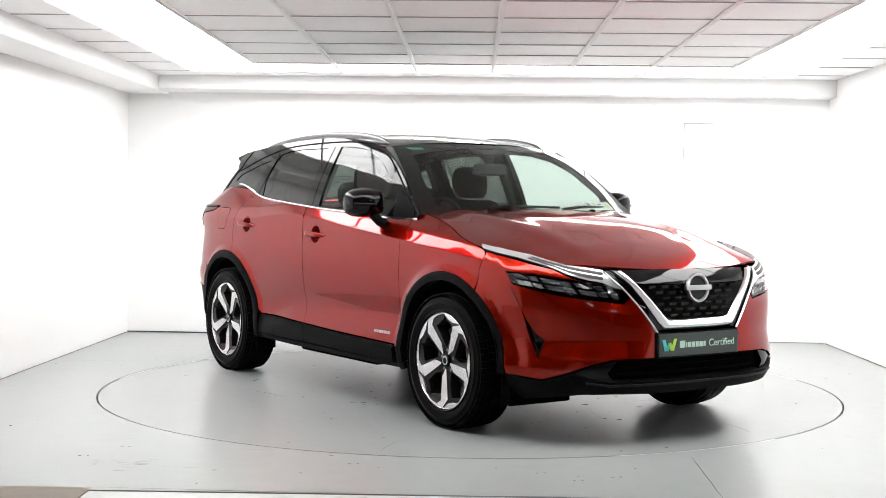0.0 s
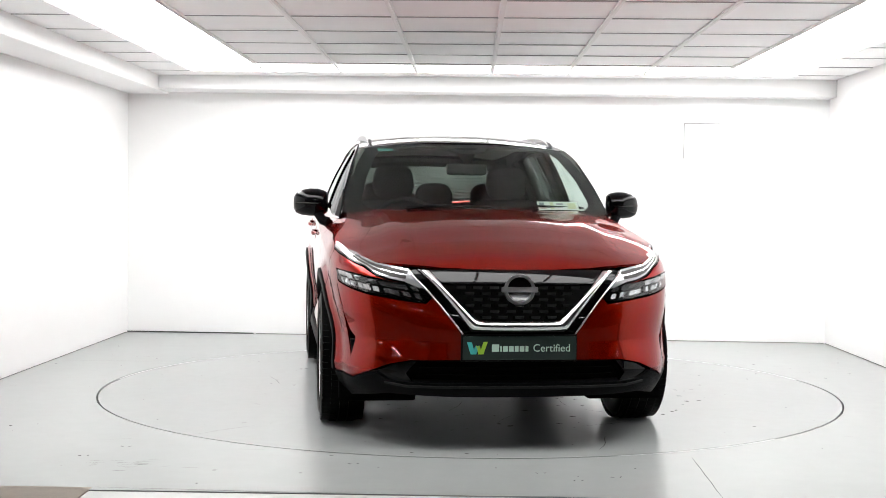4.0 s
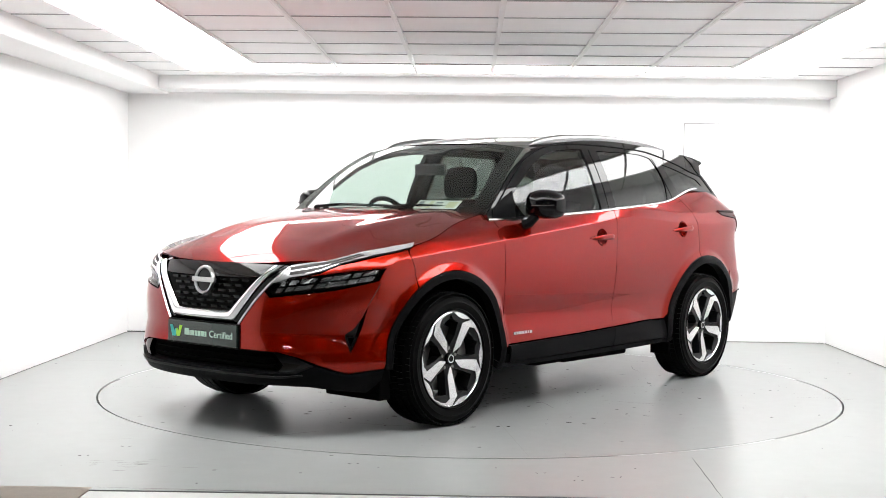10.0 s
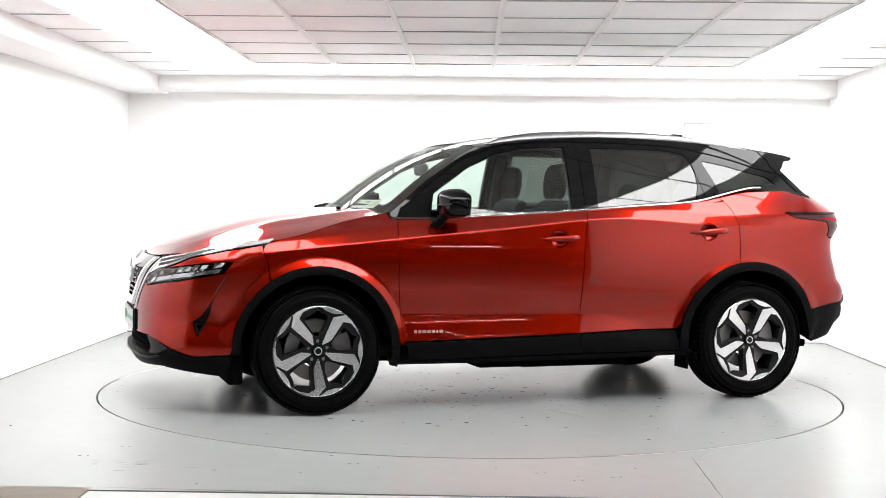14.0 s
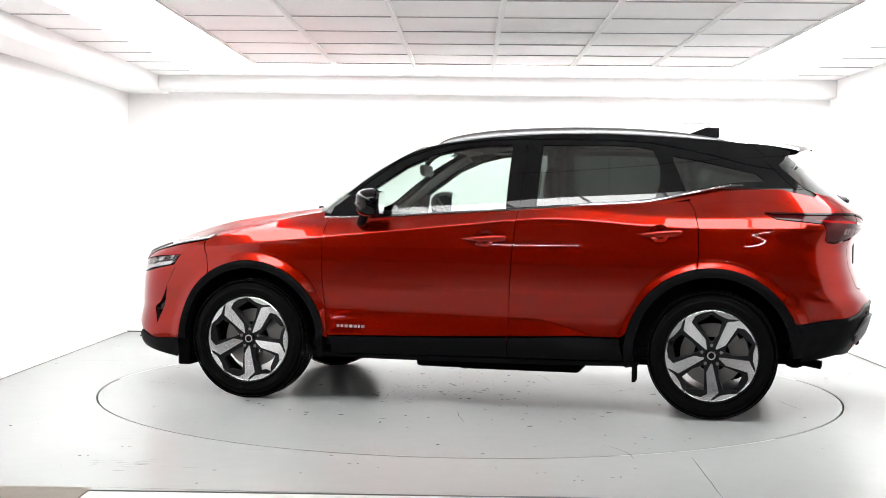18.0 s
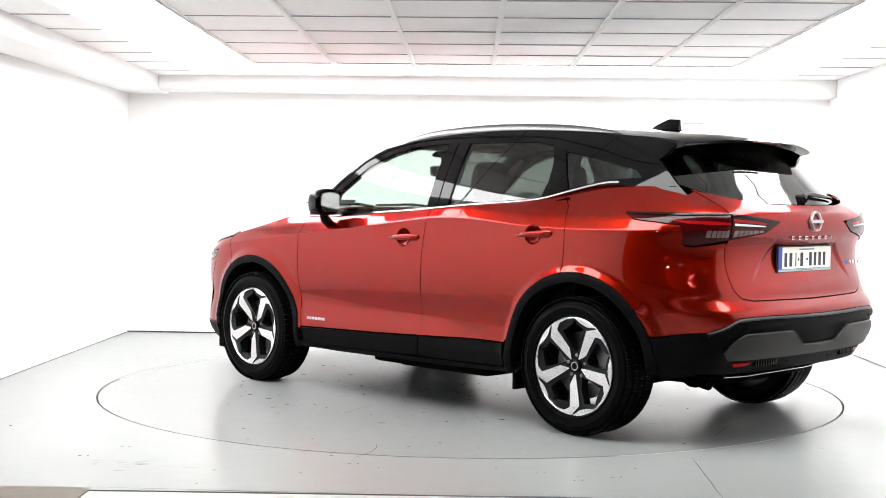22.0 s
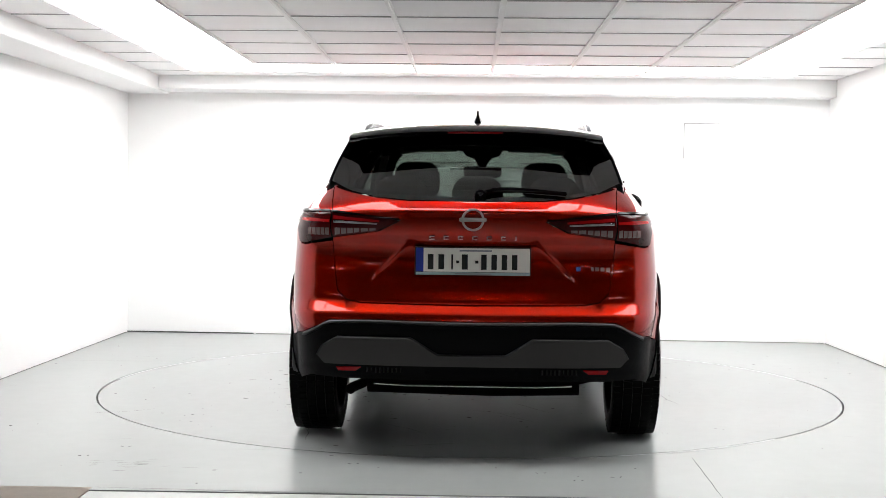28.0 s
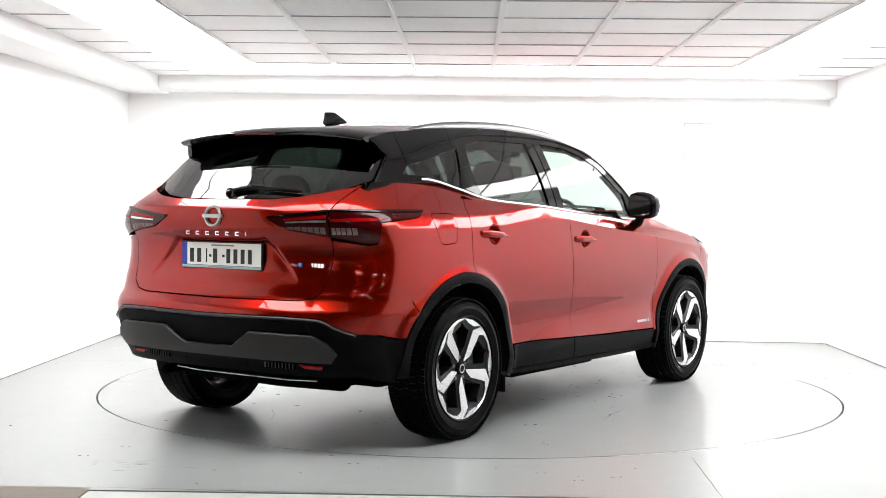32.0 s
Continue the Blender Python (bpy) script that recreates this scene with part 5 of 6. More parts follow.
# roof spoiler over the rear window
def spoiler():
    bm = bmesh.new()
    n = 24
    rows = []
    for i in range(n + 1):
        y = -0.602 + 1.204 * i / n
        a = abs(y) / 0.602
        x0, x1 = -1.50, -1.85 + 0.07 * a ** 3
        z0 = roof(x0, y)[2] + 0.003
        z1 = 1.505 - 0.036 * a ** 2.5
        zm = roof((x0 + x1) / 2, y)[2] * 0.5 + (z0 + z1) / 4 + 0.002
        prof = [(x0, z0), ((x0 + x1) / 2, zm + 0.002), (x1 + 0.015, z1 + 0.002), (x1, z1 - 0.010), (x1 + 0.02, z1 - 0.024), (x1 + 0.17, z1 - 0.040), (x0 - 0.03, z0 - 0.06)]
        rows.append([bm.verts.new((px, y, pz)) for px, pz in prof])
    for A, B in zip(rows, rows[1:]):
        for k in range(len(A)):
            bm.faces.new((A[k], A[(k + 1) % len(A)], B[(k + 1) % len(A)], B[k]))
    bm.faces.new(rows[0])
    bm.faces.new(rows[-1][::-1])
    bmesh.ops.recalc_face_normals(bm, faces=bm.faces)
    return bm


part("spoiler", spoiler(), BLACKPAINT, car, "gloss black roof spoiler", flat_angle=40)


# wheels
def wheel():
    prof = [(0.243, 0.098), (0.251, 0.108), (0.255, 0.115), (0.260, 0.115), (0.264, 0.111), (0.274, 0.115), (0.290, 0.117), (0.296, 0.1185), (0.300, 0.1165), (0.318, 0.110), (0.321, 0.1105), (0.325, 0.1065), (0.340, 0.090), (0.344, 0.075), (0.345, 0.0), (0.344, -0.075), (0.340, -0.090), (0.322, -0.108), (0.285, -0.116), (0.250, -0.108), (0.243, -0.09), (0.237, 0.0)]
    w = part("wheel", revolve([(0.236, 0.100), (0.236, 0.092), (0.222, 0.086), (0.214, 0.05), (0.205, -0.05), (0.222, -0.09), (0.236, -0.09), (0.238, -0.104), (0.228, -0.108), (0.20, -0.06), (0.206, 0.05), (0.222, 0.096), (0.230, 0.104)], 72), WHEELBLACK, car, "black and machined-silver five-spoke alloy wheel")
    part("tyre", revolve(prof, 72), TYRE, w, "black rubber tyre")
    part("rim_lip", revolve([(0.2255, 0.101), (0.230, 0.1085), (0.2345, 0.106), (0.228, 0.096)], 72), ALLOY, w, "machined rim lip")
    for k in range(5):
        m = Matrix.Rotation(2 * math.pi * k / 5 + math.pi, 4, "Y")

        def bar(outl, front, back, shrink, nm, material, label, dish=0.022):
            bm = sheet(outl, lambda a, b: (a, front - dish * (1 - min(1, b / 0.22)), b), step=0.2, thick=front - back)
            bmesh.ops.transform(bm, matrix=m, verts=bm.verts)
            part(nm, bm, material, w, label, smooth=False)

        bar([(-0.002, 0.040), (0.005, 0.040), (0.020, 0.100), (0.040, 0.184), (-0.006, 0.2305), (-0.055, 0.2235), (-0.095, 0.210), (-0.128, 0.192), (-0.124, 0.188), (-0.092, 0.203), (-0.050, 0.211), (-0.017, 0.194), (-0.020, 0.140), (-0.024, 0.085)], 0.106, 0.070, 0.9, "spoke", ALLOY, "machined silver spoke")
        bar([(-0.036, 0.045), (0.036, 0.045), (0.038, 0.110), (0.062, 0.172), (0.105, 0.166), (0.134, 0.176), (0.115, 0.198), (0.06, 0.220), (0.0, 0.228), (-0.06, 0.220), (-0.115, 0.198), (-0.125, 0.180), (-0.105, 0.170), (-0.036, 0.176), (-0.033, 0.10)], 0.098, 0.045, 0.95, "spoke_web", WHEELBLACK, "gloss black spoke web", 0.026)
        bar([(0.004, 0.2305), (0.046, 0.201), (0.086, 0.190), (0.130, 0.188), (0.096, 0.211), (0.052, 0.224)], 0.1055, 0.08, 1.0, "rim_facet", ALLOY, "machined rim facet", 0.0)
        c5 = 2 * math.pi * k / 5
        nut = revolve([(0.0005, 0.082), (0.008, 0.082), (0.010, 0.079), (0.010, 0.06), (0.0005, 0.06)], 6)
        bmesh.ops.translate(nut, verts=nut.verts, vec=(0.052 * math.sin(c5), -0.003, 0.052 * math.cos(c5)))
        part("wheel_nut", nut, IRON, w, "dark steel wheel nut", smooth=False)
    tread = bmesh.new()
    for k in range(66):
        t = 2 * math.pi * k / 66
        for j, y in enumerate((-0.092, -0.045, 0.0, 0.045, 0.092)):
            hw = 0.019 if abs(y) < 0.09 else 0.016
            tilt = (0.10, -0.05, 0.0, 0.05, -0.10)[j]
            r0 = 0.3505 if abs(y) < 0.09 else 0.344
            mm = Matrix.Rotation(t + (0.02 if j % 2 else 0), 4, "Y") @ Matrix.Translation((0, y, r0)) @ Matrix.Rotation(tilt, 4, "Z")
            box_into(tread, -0.0156, 0.0156, -hw, hw, -0.006, 0.0005 if abs(y) < 0.09 else 0.0, m=mm)
    tagged(part("tread", tread, TYRE, w, "tyre tread blocks", smooth=False), kind="stuff")
    ring = revolve([(0.016, 0.0935), (0.0185, 0.0945), (0.021, 0.0935), (0.0185, 0.092)], 28)
    part("cap_ring", ring, SATIN, w, "silver ring on the hub cap")
    cal = bmesh.new()
    prev = None
    for i in range(9):
        t = radians(150 + 60 * i / 8)
        row = [cal.verts.new((r * math.cos(t), y, r * math.sin(t))) for r, y in ((0.10, 0.03), (0.185, 0.03), (0.19, -0.05), (0.10, -0.05))]
        if prev:
            for a in range(4):
                cal.faces.new((prev[a], row[a], row[(a + 1) % 4], prev[(a + 1) % 4]))
        else:
            cal.faces.new(row)
        prev = row
    cal.faces.new(prev[::-1])
    bmesh.ops.recalc_face_normals(cal, faces=cal.faces)
    part("caliper", cal, IRON, w, "grey brake caliper", smooth=False)
    part("hub_cap", revolve([(0.0005, 0.092), (0.024, 0.092), (0.028, 0.088), (0.030, 0.07), (0.0005, 0.07)], 28), PIANO, w, "black hub cap")
    part("hub", revolve([(0.0005, 0.074), (0.060, 0.074), (0.070, 0.066), (0.072, 0.03), (0.0005, 0.03)], 36), WHEELBLACK, w)
    part("brake_disc", revolve([(0.09, 0.02), (0.160, 0.02), (0.160, -0.005), (0.09, -0.005)], 48), IRON, w, "grey iron brake disc")
    # the rim and what it carries are a little larger than drawn above
    wide = Matrix.Diagonal((1.065, 1.0, 1.065, 1.0))
    w.data.transform(wide)
    for ob in w.children:
        if ob.name.split(".")[0] not in ("tyre", "tread"):
            ob.data.transform(wide)
    return w


w0 = wheel()
for i, (x, sgn) in enumerate(((AXLE, 1), (AXLE, -1), (-AXLE, 1), (-AXLE, -1))):
    m = pose(x, sgn * 0.788, 0.349, 0, 0, 0 if sgn > 0 else 180)
    if i == 0:
        w0.matrix_basis = m
    else:
        copy_thing(w0, m)
# ------------------------------------------------------------ the car's fittings
# roof rails
RAIL = [(0.285, 1.500), (0.23, 1.530), (0.165, 1.551), (0.05, 1.571), (-0.10, 1.587), (-0.4, 1.600), (-0.72, 1.599), (-1.0, 1.584), (-1.2, 1.562), (-1.33, 1.540), (-1.40, 1.518)]
for sgn in BOTH:
    bm = bmesh.new()
    rows = []
    pts = spline(RAIL, 5)
    for i, (x, z) in enumerate(pts):
        t = i / (len(pts) - 1)
        w = 0.015 - 0.008 * abs(2 * t - 1) ** 6
        y = 0.562 + 0.008 * math.sin((x + 1.4) * 1.8)
        foot = min(z - 0.012, roof(x, y)[2] - 0.006)
        rows.append([bm.verts.new((x, sgn * (y + a), b)) for a, b in ((w, foot), (w, z - 0.010), (w * 0.6, z - 0.002), (-w * 0.6, z - 0.002), (-w, z - 0.010), (-w, foot))])
    for A, B in zip(rows, rows[1:]):
        for k in range(5):
            bm.faces.new((A[k], A[k + 1], B[k + 1], B[k]))
    bm.faces.new(rows[0])
    bm.faces.new(rows[-1][::-1])
    bmesh.ops.recalc_face_normals(bm, faces=bm.faces)
    part("roof_rail", bm, RAILMETAL, car, "satin silver roof rail", flat_angle=60)

# shark-fin aerial
bm = bmesh.new()
rows = []
for i in range(12):
    t = i / 11
    z0 = roof(-1.14, 0)[2] * (1 - t) + roof(-1.33, 0)[2] * t - 0.004
    h = 0.060 * min(1.0, t / 0.62) ** 0.8 + 0.004 * t
    w = 0.030 * (0.25 + 0.75 * math.sin(math.pi * min(1, t * 0.75 + 0.1)))
    x = -1.14 - 0.19 * t
    rows.append([bm.verts.new(q) for q in ((x, w, z0), (x, w * 0.30, z0 + h * 0.62), (x, 0.004, z0 + h), (x, -0.004, z0 + h), (x, -w * 0.30, z0 + h * 0.62), (x, -w, z0))])
for A, B in zip(rows, rows[1:]):
    for k in range(5):
        bm.faces.new((A[k], A[k + 1], B[k + 1], B[k]))
bm.faces.new(rows[0])
bm.faces.new(rows[-1][::-1])
bmesh.ops.recalc_face_normals(bm, faces=bm.faces)
part("aerial", bm, BLACKPAINT, car, "black shark-fin aerial", flat_angle=45)


# door mirrors
MIRROR = [(0.835, 1.098, 1.205, 0.575, 0.640), (0.853, 1.084, 1.226, 0.545, 0.660), (0.895, 1.075, 1.238, 0.535, 0.672), (0.94, 1.073, 1.238, 0.530, 0.668), (0.985, 1.077, 1.229, 0.525, 0.650), (1.018, 1.090, 1.210, 0.525, 0.622), (1.034, 1.115, 1.185, 0.530, 0.590)]


def mirror_shell(sgn):
    bm = bmesh.new()
    rows = []
    n = 20
    for y, z0, z1, x0, x1 in MIRROR:
        ring = []
        for k in range(n):
            a = 2 * math.pi * k / n
            c, s = math.cos(a), math.sin(a)
            p = 0.8 if c > 0 else 0.35
            x = x0 + (x1 - x0) * (0.25 + 0.75 * abs(c) ** p if c > 0 else 0.25 - 0.25 * abs(c) ** p)
            z = (z0 + z1) / 2 + (z1 - z0) / 2 * math.copysign(abs(s) ** 0.62, s)
            ring.append(bm.verts.new((x, sgn * y, z)))
        rows.append(ring)
    for A, B in zip(rows, rows[1:]):
        for k in range(n):
            bm.faces.new((A[k], A[(k + 1) % n], B[(k + 1) % n], B[k]))
    bm.faces.new(rows[0])
    bm.faces.new(rows[-1][::-1])
    bmesh.ops.recalc_face_normals(bm, faces=bm.faces)
    return bm


for sgn in BOTH:
    mir = part("door_mirror", mirror_shell(sgn), BLACKPAINT, car, "gloss black door mirror", flat_angle=60)
    bm = bmesh.new()
    q = rounded([(0.858, 1.094), (1.004, 1.096), (1.010, 1.204), (0.862, 1.222)], 0.04)
    # the glass is turned towards the driver
    bed = bmesh.new()
    f = [bm.verts.new((0.5138 - 0.08 * (y - 0.935), sgn * y, z)) for y, z in q]
    bm.faces.new(f)
    f = [bed.verts.new((0.5145 - 0.08 * (y - 0.935), sgn * (0.935 + 1.05 * (y - 0.935)), 1.157 + 1.07 * (z - 1.157))) for y, z in q]
    g = [bed.verts.new((0.575, sgn * (0.935 + 1.08 * (y - 0.935)), 1.157 + 1.1 * (z - 1.157))) for y, z in q]
    bed.faces.new(f)
    for i in range(len(f)):
        bed.faces.new((f[i], f[(i + 1) % len(f)], g[(i + 1) % len(f)], g[i]))
    bmesh.ops.recalc_face_normals(bed, faces=bed.faces)
    part("mirror_bezel", bed, PIANO, mir, "black mirror bezel", flat_angle=40)
    part("mirror_glass", bm, MIRRORGLASS, mir, "silver mirror glass", smooth=False)
    bm = tube([(0.66, sgn * 0.835, 1.040), (0.645, sgn * 0.865, 1.050), (0.625, sgn * 0.89, 1.085), (0.61, sgn * 0.90, 1.13)], lambda t: 0.030 - 0.004 * t, 10, 1.0)
    part("mirror_arm", bm, CLAD, mir, "black mirror arm")
    part("indicator", tube([(0.672, sgn * 0.90, 1.148), (0.664, sgn * 0.96, 1.150), (0.628, sgn * 1.022, 1.152)], 0.0035, 6), SKID, mir, "slim mirror indicator")
    tri = [(0.868, 1.074), (0.845, 1.128), (0.76, 1.180), (0.648, 1.232), (0.660, 1.15), (0.676, 1.080)]
    part("sail_panel", sheet(tri, cabin, proud=0.004, thick=0.01, mirror=(sgn,)), CLAD, mir, "black triangular corner panel")
    # pillar covers and bright edge of the front quarter
    panel("pillar_cover", [(-0.195, 1.500), (-0.268, 1.500), (-0.262, 1.134), (-0.182, 1.128)], cabin, PIANO, car, "gloss black pillar cover", mirror=(sgn,), proud=0.004, gap=0.002, thick=0.006)
    panel("pillar_cover", [(-0.274, 1.500), (-0.360, 1.498), (-0.348, 1.140), (-0.267, 1.134)], cabin, PIANO, car, "gloss black pillar cover", mirror=(sgn,), proud=0.004, gap=0.002, thick=0.006)
    panel("pillar_cover", [(-1.005, 1.468), (-1.085, 1.445), (-1.180, 1.238), (-1.075, 1.205), (-1.045, 1.30)], cabin, PIANO, car, "gloss black pillar cover", mirror=(sgn,), proud=0.003, gap=0.002, thick=0.006)
    # drip line over the doors
    top = [(a_pillar(z) - 0.035, z) for z in (1.13, 1.2, 1.28, 1.36, 1.42)] + [(0.22, 1.490), (0.0, 1.520), (-0.25, 1.530), (-0.6, 1.528), (-0.9, 1.515), (-1.05, 1.495), (-1.3, 1.442), (-1.5, 1.388), (-1.68, 1.358)]
    pts = []
    for x, z in spline(top, 4):
        px, py, pz = cabin(x, z)
        pts.append((px, sgn * (py + 0.001), pz))
    part("door_seal", tube(pts, 0.0045, 5), CLAD, car, "black door seal line")


# marks: a maker's ring with a bar, without letters
def ring_badge(x, z, r, facing, tilt, name, parent):
    m = Matrix.Translation((x, 0, z)) @ Matrix.Rotation(radians(tilt), 4, "Y") @ Matrix.Rotation(radians(90 * facing), 4, "Z")
    bm = revolve([(r * 0.80, 0.0), (r * 0.84, -0.006), (r * 0.97, -0.006), (r, 0.0), (r, 0.012), (r * 0.80, 0.012)], 48)
    bmesh.ops.transform(bm, matrix=m, verts=bm.verts)
    b = part(name, bm, BADGE, parent, "silver ring badge with a cross bar")
    bm = box(-r * 1.18, r * 1.18, -0.008, 0.010, -r * 0.17, r * 0.17, 0.003)
    bmesh.ops.transform(bm, matrix=m, verts=bm.verts)
    part("badge_bar", bm, BADGE, b, "silver badge bar")
    if facing > 0:
        bm = revolve([(0.0005, 0.004), (r * 0.80, 0.004), (r * 0.80, 0.012), (0.0005, 0.012)], 40)
        bmesh.ops.transform(bm, matrix=m, verts=bm.verts)
        part("badge_plate", bm, PIANO, b, "black badge centre")
    return b


ring_badge(2.246, 0.757, 0.073, 1, -6, "front_badge", car)
ring_badge(-2.158, 1.086, 0.051, -1, 4, "rear_badge", gate)


def block_row(widths, gap, h, depth):
    """A row of small blocks, one mesh each, for raised lettering."""
    out = []
    x = -(sum(widths) + gap * (len(widths) - 1)) / 2
    for w in widths:
        bm = bmesh.new()
        if w > 0.02 and h > 0.017:
            box_into(bm, x, x + w, 0, depth, h / 2 - 0.005, h / 2, 0.001)
            box_into(bm, x, x + w, 0, depth, -h / 2, -h / 2 + 0.005, 0.001)
            box_into(bm, x, x + 0.005, 0, depth, -h / 2 + 0.0052, h / 2 - 0.0052)
        else:
            box_into(bm, x, x + w, 0, depth, -h / 2, h / 2, 0.001)
        out.append(bm)
        x += w + gap
    return out


# raised blocks on the tailgate
for y, z, row, label in ((0.0, 1.004, block_row([0.024] * 6 + [0.006], 0.040, 0.018, 0.006), "chrome raised block"), (-0.548, 0.868, block_row([0.018] * 6, 0.006, 0.018, 0.005), "small chrome raised block")):
    u = math.copysign(ARC[-1] - R(abs(y), z)[0], y) if y else 0.0
    x0 = rear_chart(u, z)[0]
    turn = 0 if y == 0 else 12
    for bm in row:
        bmesh.ops.transform(bm, matrix=Matrix.Translation((x0 - 0.006, y, z)) @ Matrix.Rotation(radians(-90 - turn), 4, "Z"), verts=bm.verts)
        part("model_badge", bm, CHROME, gate, label, smooth=False)
y = -0.475
x0 = rear_chart(math.copysign(ARC[-1] - R(0.475, 0.868)[0], -1), 0.868)[0]
bm = box(-0.010, 0.010, -0.001, 0.005, -0.009, 0.009, 0.001)
bmesh.ops.transform(bm, matrix=Matrix.Translation((x0 - 0.004, y, 0.868)) @ Matrix.Rotation(radians(-100), 4, "Z"), verts=bm.verts)
part("model_badge", bm, BADGEBLUE, gate, "small blue badge block", smooth=False)
for sgn in BOTH:
    yy = side_y(0.707, 0.443)
    for bm in block_row([0.020, 0.010, 0.018, 0.018, 0.021, 0.016, 0.016], 0.008, 0.016, 0.004):
        bmesh.ops.transform(bm, matrix=Matrix.Translation((0.707, sgn * yy, 0.443)) @ Matrix.Rotation(radians(0 if sgn > 0 else 180), 4, "Z") @ Matrix.Translation((0, -0.001, 0)), verts=bm.verts)
        part("side_badge", bm, SATIN, car, "small silver raised block on the door", smooth=False)

# front plate: dark, with a two-colour mark and a line of pale bars
plate = part("front_plate", box(2.250, 2.262, -0.270, 0.270, 0.428, 0.540, 0.004), PLATEDARK, car, "dark green dealer plate with pale bars", smooth=False)
part("plate_holder", box(2.238, 2.252, -0.276, 0.276, 0.420, 0.546, 0.004), CLAD, plate, "black plate holder", smooth=False)


def slanted(y0, y1, z0, z1, lean, thick=0.0015, x=2.2625):
    bm = bmesh.new()
    q = [(y0, z1), (y1, z1), (y1 - lean, z0), (y0 - lean, z0)]
    f = [bm.verts.new((x + thick, y, z)) for y, z in q]
    g = [bm.verts.new((x - 0.001, y, z)) for y, z in q]
    bm.faces.new(f)
    for i in range(4):
        bm.faces.new((f[i], f[(i + 1) % 4], g[(i + 1) % 4], g[i]))
    bmesh.ops.recalc_face_normals(bm, faces=bm.faces)
    return bm


part("plate_mark", slanted(-0.250, -0.228, 0.456, 0.512, -0.018), LOGOBLUE, plate, "teal stroke of the mark", smooth=False)
part("plate_mark", slanted(-0.210, -0.192, 0.456, 0.496, 0.014), LOGOBLUE, plate, "teal stroke of the mark", smooth=False)
part("plate_mark", slanted(-0.208, -0.190, 0.456, 0.496, -0.012), LOGOLIME, plate, "lime stroke of the mark", smooth=False)
part("plate_mark", slanted(-0.172, -0.152, 0.456, 0.514, 0.020), LOGOLIME, plate, "lime stroke of the mark", smooth=False)
yy = -0.132
for w in (0.034, 0.008, 0.022, 0.022, 0.018, 0.022, 0.014):
    tall = 0.034 if w == 0.034 else 0.026
    part("plate_bar", box(2.262, 2.2638, yy, yy + w, 0.468, 0.468 + tall), PLATETEXT, plate, "pale green bar", smooth=False)
    yy += w + 0.0055
txt = bpy.data.curves.new("lettering", "FONT")
txt.body = "Certified"
txt.size = 0.050
txt.extrude = 0.001
txt.materials.append(PLATETEXT)
word = new("lettering", txt)
word.parent = plate
word["label"] = "pale green word on the plate"
word.matrix_basis = Matrix.Translation((2.2630, yy + 0.016, 0.468)) @ Matrix.Rotation(radians(90), 4, "Z") @ Matrix.Rotation(radians(90), 4, "X")

# rear plate with bars in place of its writing
rp = part("rear_plate", box(-2.099, -2.088, -0.262, 0.262, 0.834, 0.962, 0.003), PLATEBLACK, gate, "white number plate with a blue band, writing as bars", smooth=False)
bm = box(-2.1015, -2.098, -0.256, 0.222, 0.850, 0.957)
pf = part("plate_face", bm, PLATEWHITE, car, "white plate face", smooth=False)
part("plate_band", box(-2.1015, -2.098, 0.2225, 0.256, 0.850, 0.957), PLATEBLUE, pf, "blue plate band", smooth=False)
for y0, w in ((0.190, 0.040), (0.142, 0.040), (0.093, 0.012), (0.068, 0.022), (0.036, 0.042), (-0.018, 0.022), (-0.050, 0.038), (-0.096, 0.038), (-0.142, 0.038), (-0.188, 0.038)):
    h = 0.012 if w == 0.022 else 0.068
    part("plate_bar", box(-2.1028, -2.101, y0 - w * 0.32, y0 + w * 0.32, 0.895 - h / 2, 0.895 + h / 2), PLATEBLACK, pf, "black bar", smooth=False)
part("plate_bar", box(-2.1028, -2.101, -0.085, 0.060, 0.942, 0.949), INK, pf, "small grey bar", smooth=False)
part("plate_bar", box(-2.1035, -2.101, -0.080, 0.080, 0.839, 0.844), INK, pf, "small grey bar", smooth=False)
bm = box(-2.1028, -2.097, -0.256, 0.256, 0.836, 0.848)
part("plate_foot", bm, mat("pale_teal_strip", (0.35, 0.48, 0.50), 0.4), pf, "pale teal strip under the plate", smooth=False)

# rear wiper, high stop lamp, parking-sensor dots
pts = [rear_screen(y, z) for y, z in ((-0.02, 1.190), (-0.06, 1.212), (-0.16, 1.222), (-0.28, 1.216), (-0.42, 1.205))]
wip = part("rear_wiper", tube([(x - 0.022, y, z) for x, y, z in spline(pts, 3)], lambda t: 0.013 - 0.006 * t, 8, 1.2), PIANO, gate, "black rear wiper")
part("wiper_hub", tube([(-2.03, -0.03, 1.195), (-2.075, -0.03, 1.195)], 0.026, 14), PIANO, car, "black rear wiper pivot")
part("stop_lamp", box(-1.868, -1.855, -0.13, 0.13, 1.482, 1.492, 0.002), LENSDARK, car, "dark red high stop lamp", smooth=False)
for y in (-0.58, -0.2, 0.2, 0.58):
    u = math.copysign(ARC[-1] - R(abs(y), 0.52)[0], y)
    x, py, z = rear_chart(u, 0.40 if abs(y) < 0.3 else 0.585)
    part("parking_sensor", tube([(x + 0.004, py, z), (x - 0.002, py, z)], 0.009, 14), CLAD, low_rear, "black parking sensor")
# ribs beside the lower reflectors
for sgn in BOTH:
    for k in range(9):
        y = sgn * (0.47 - 0.019 * k)
        u = math.copysign(ARC[-1] - R(abs(y), 0.405)[0], y)
        x, py, z = rear_chart(u, 0.405)
        part("vent_rib", box(x - 0.012, x + 0.01, py - 0.004, py + 0.004, 0.392, 0.416), PIANO, low_rear, smooth=False)

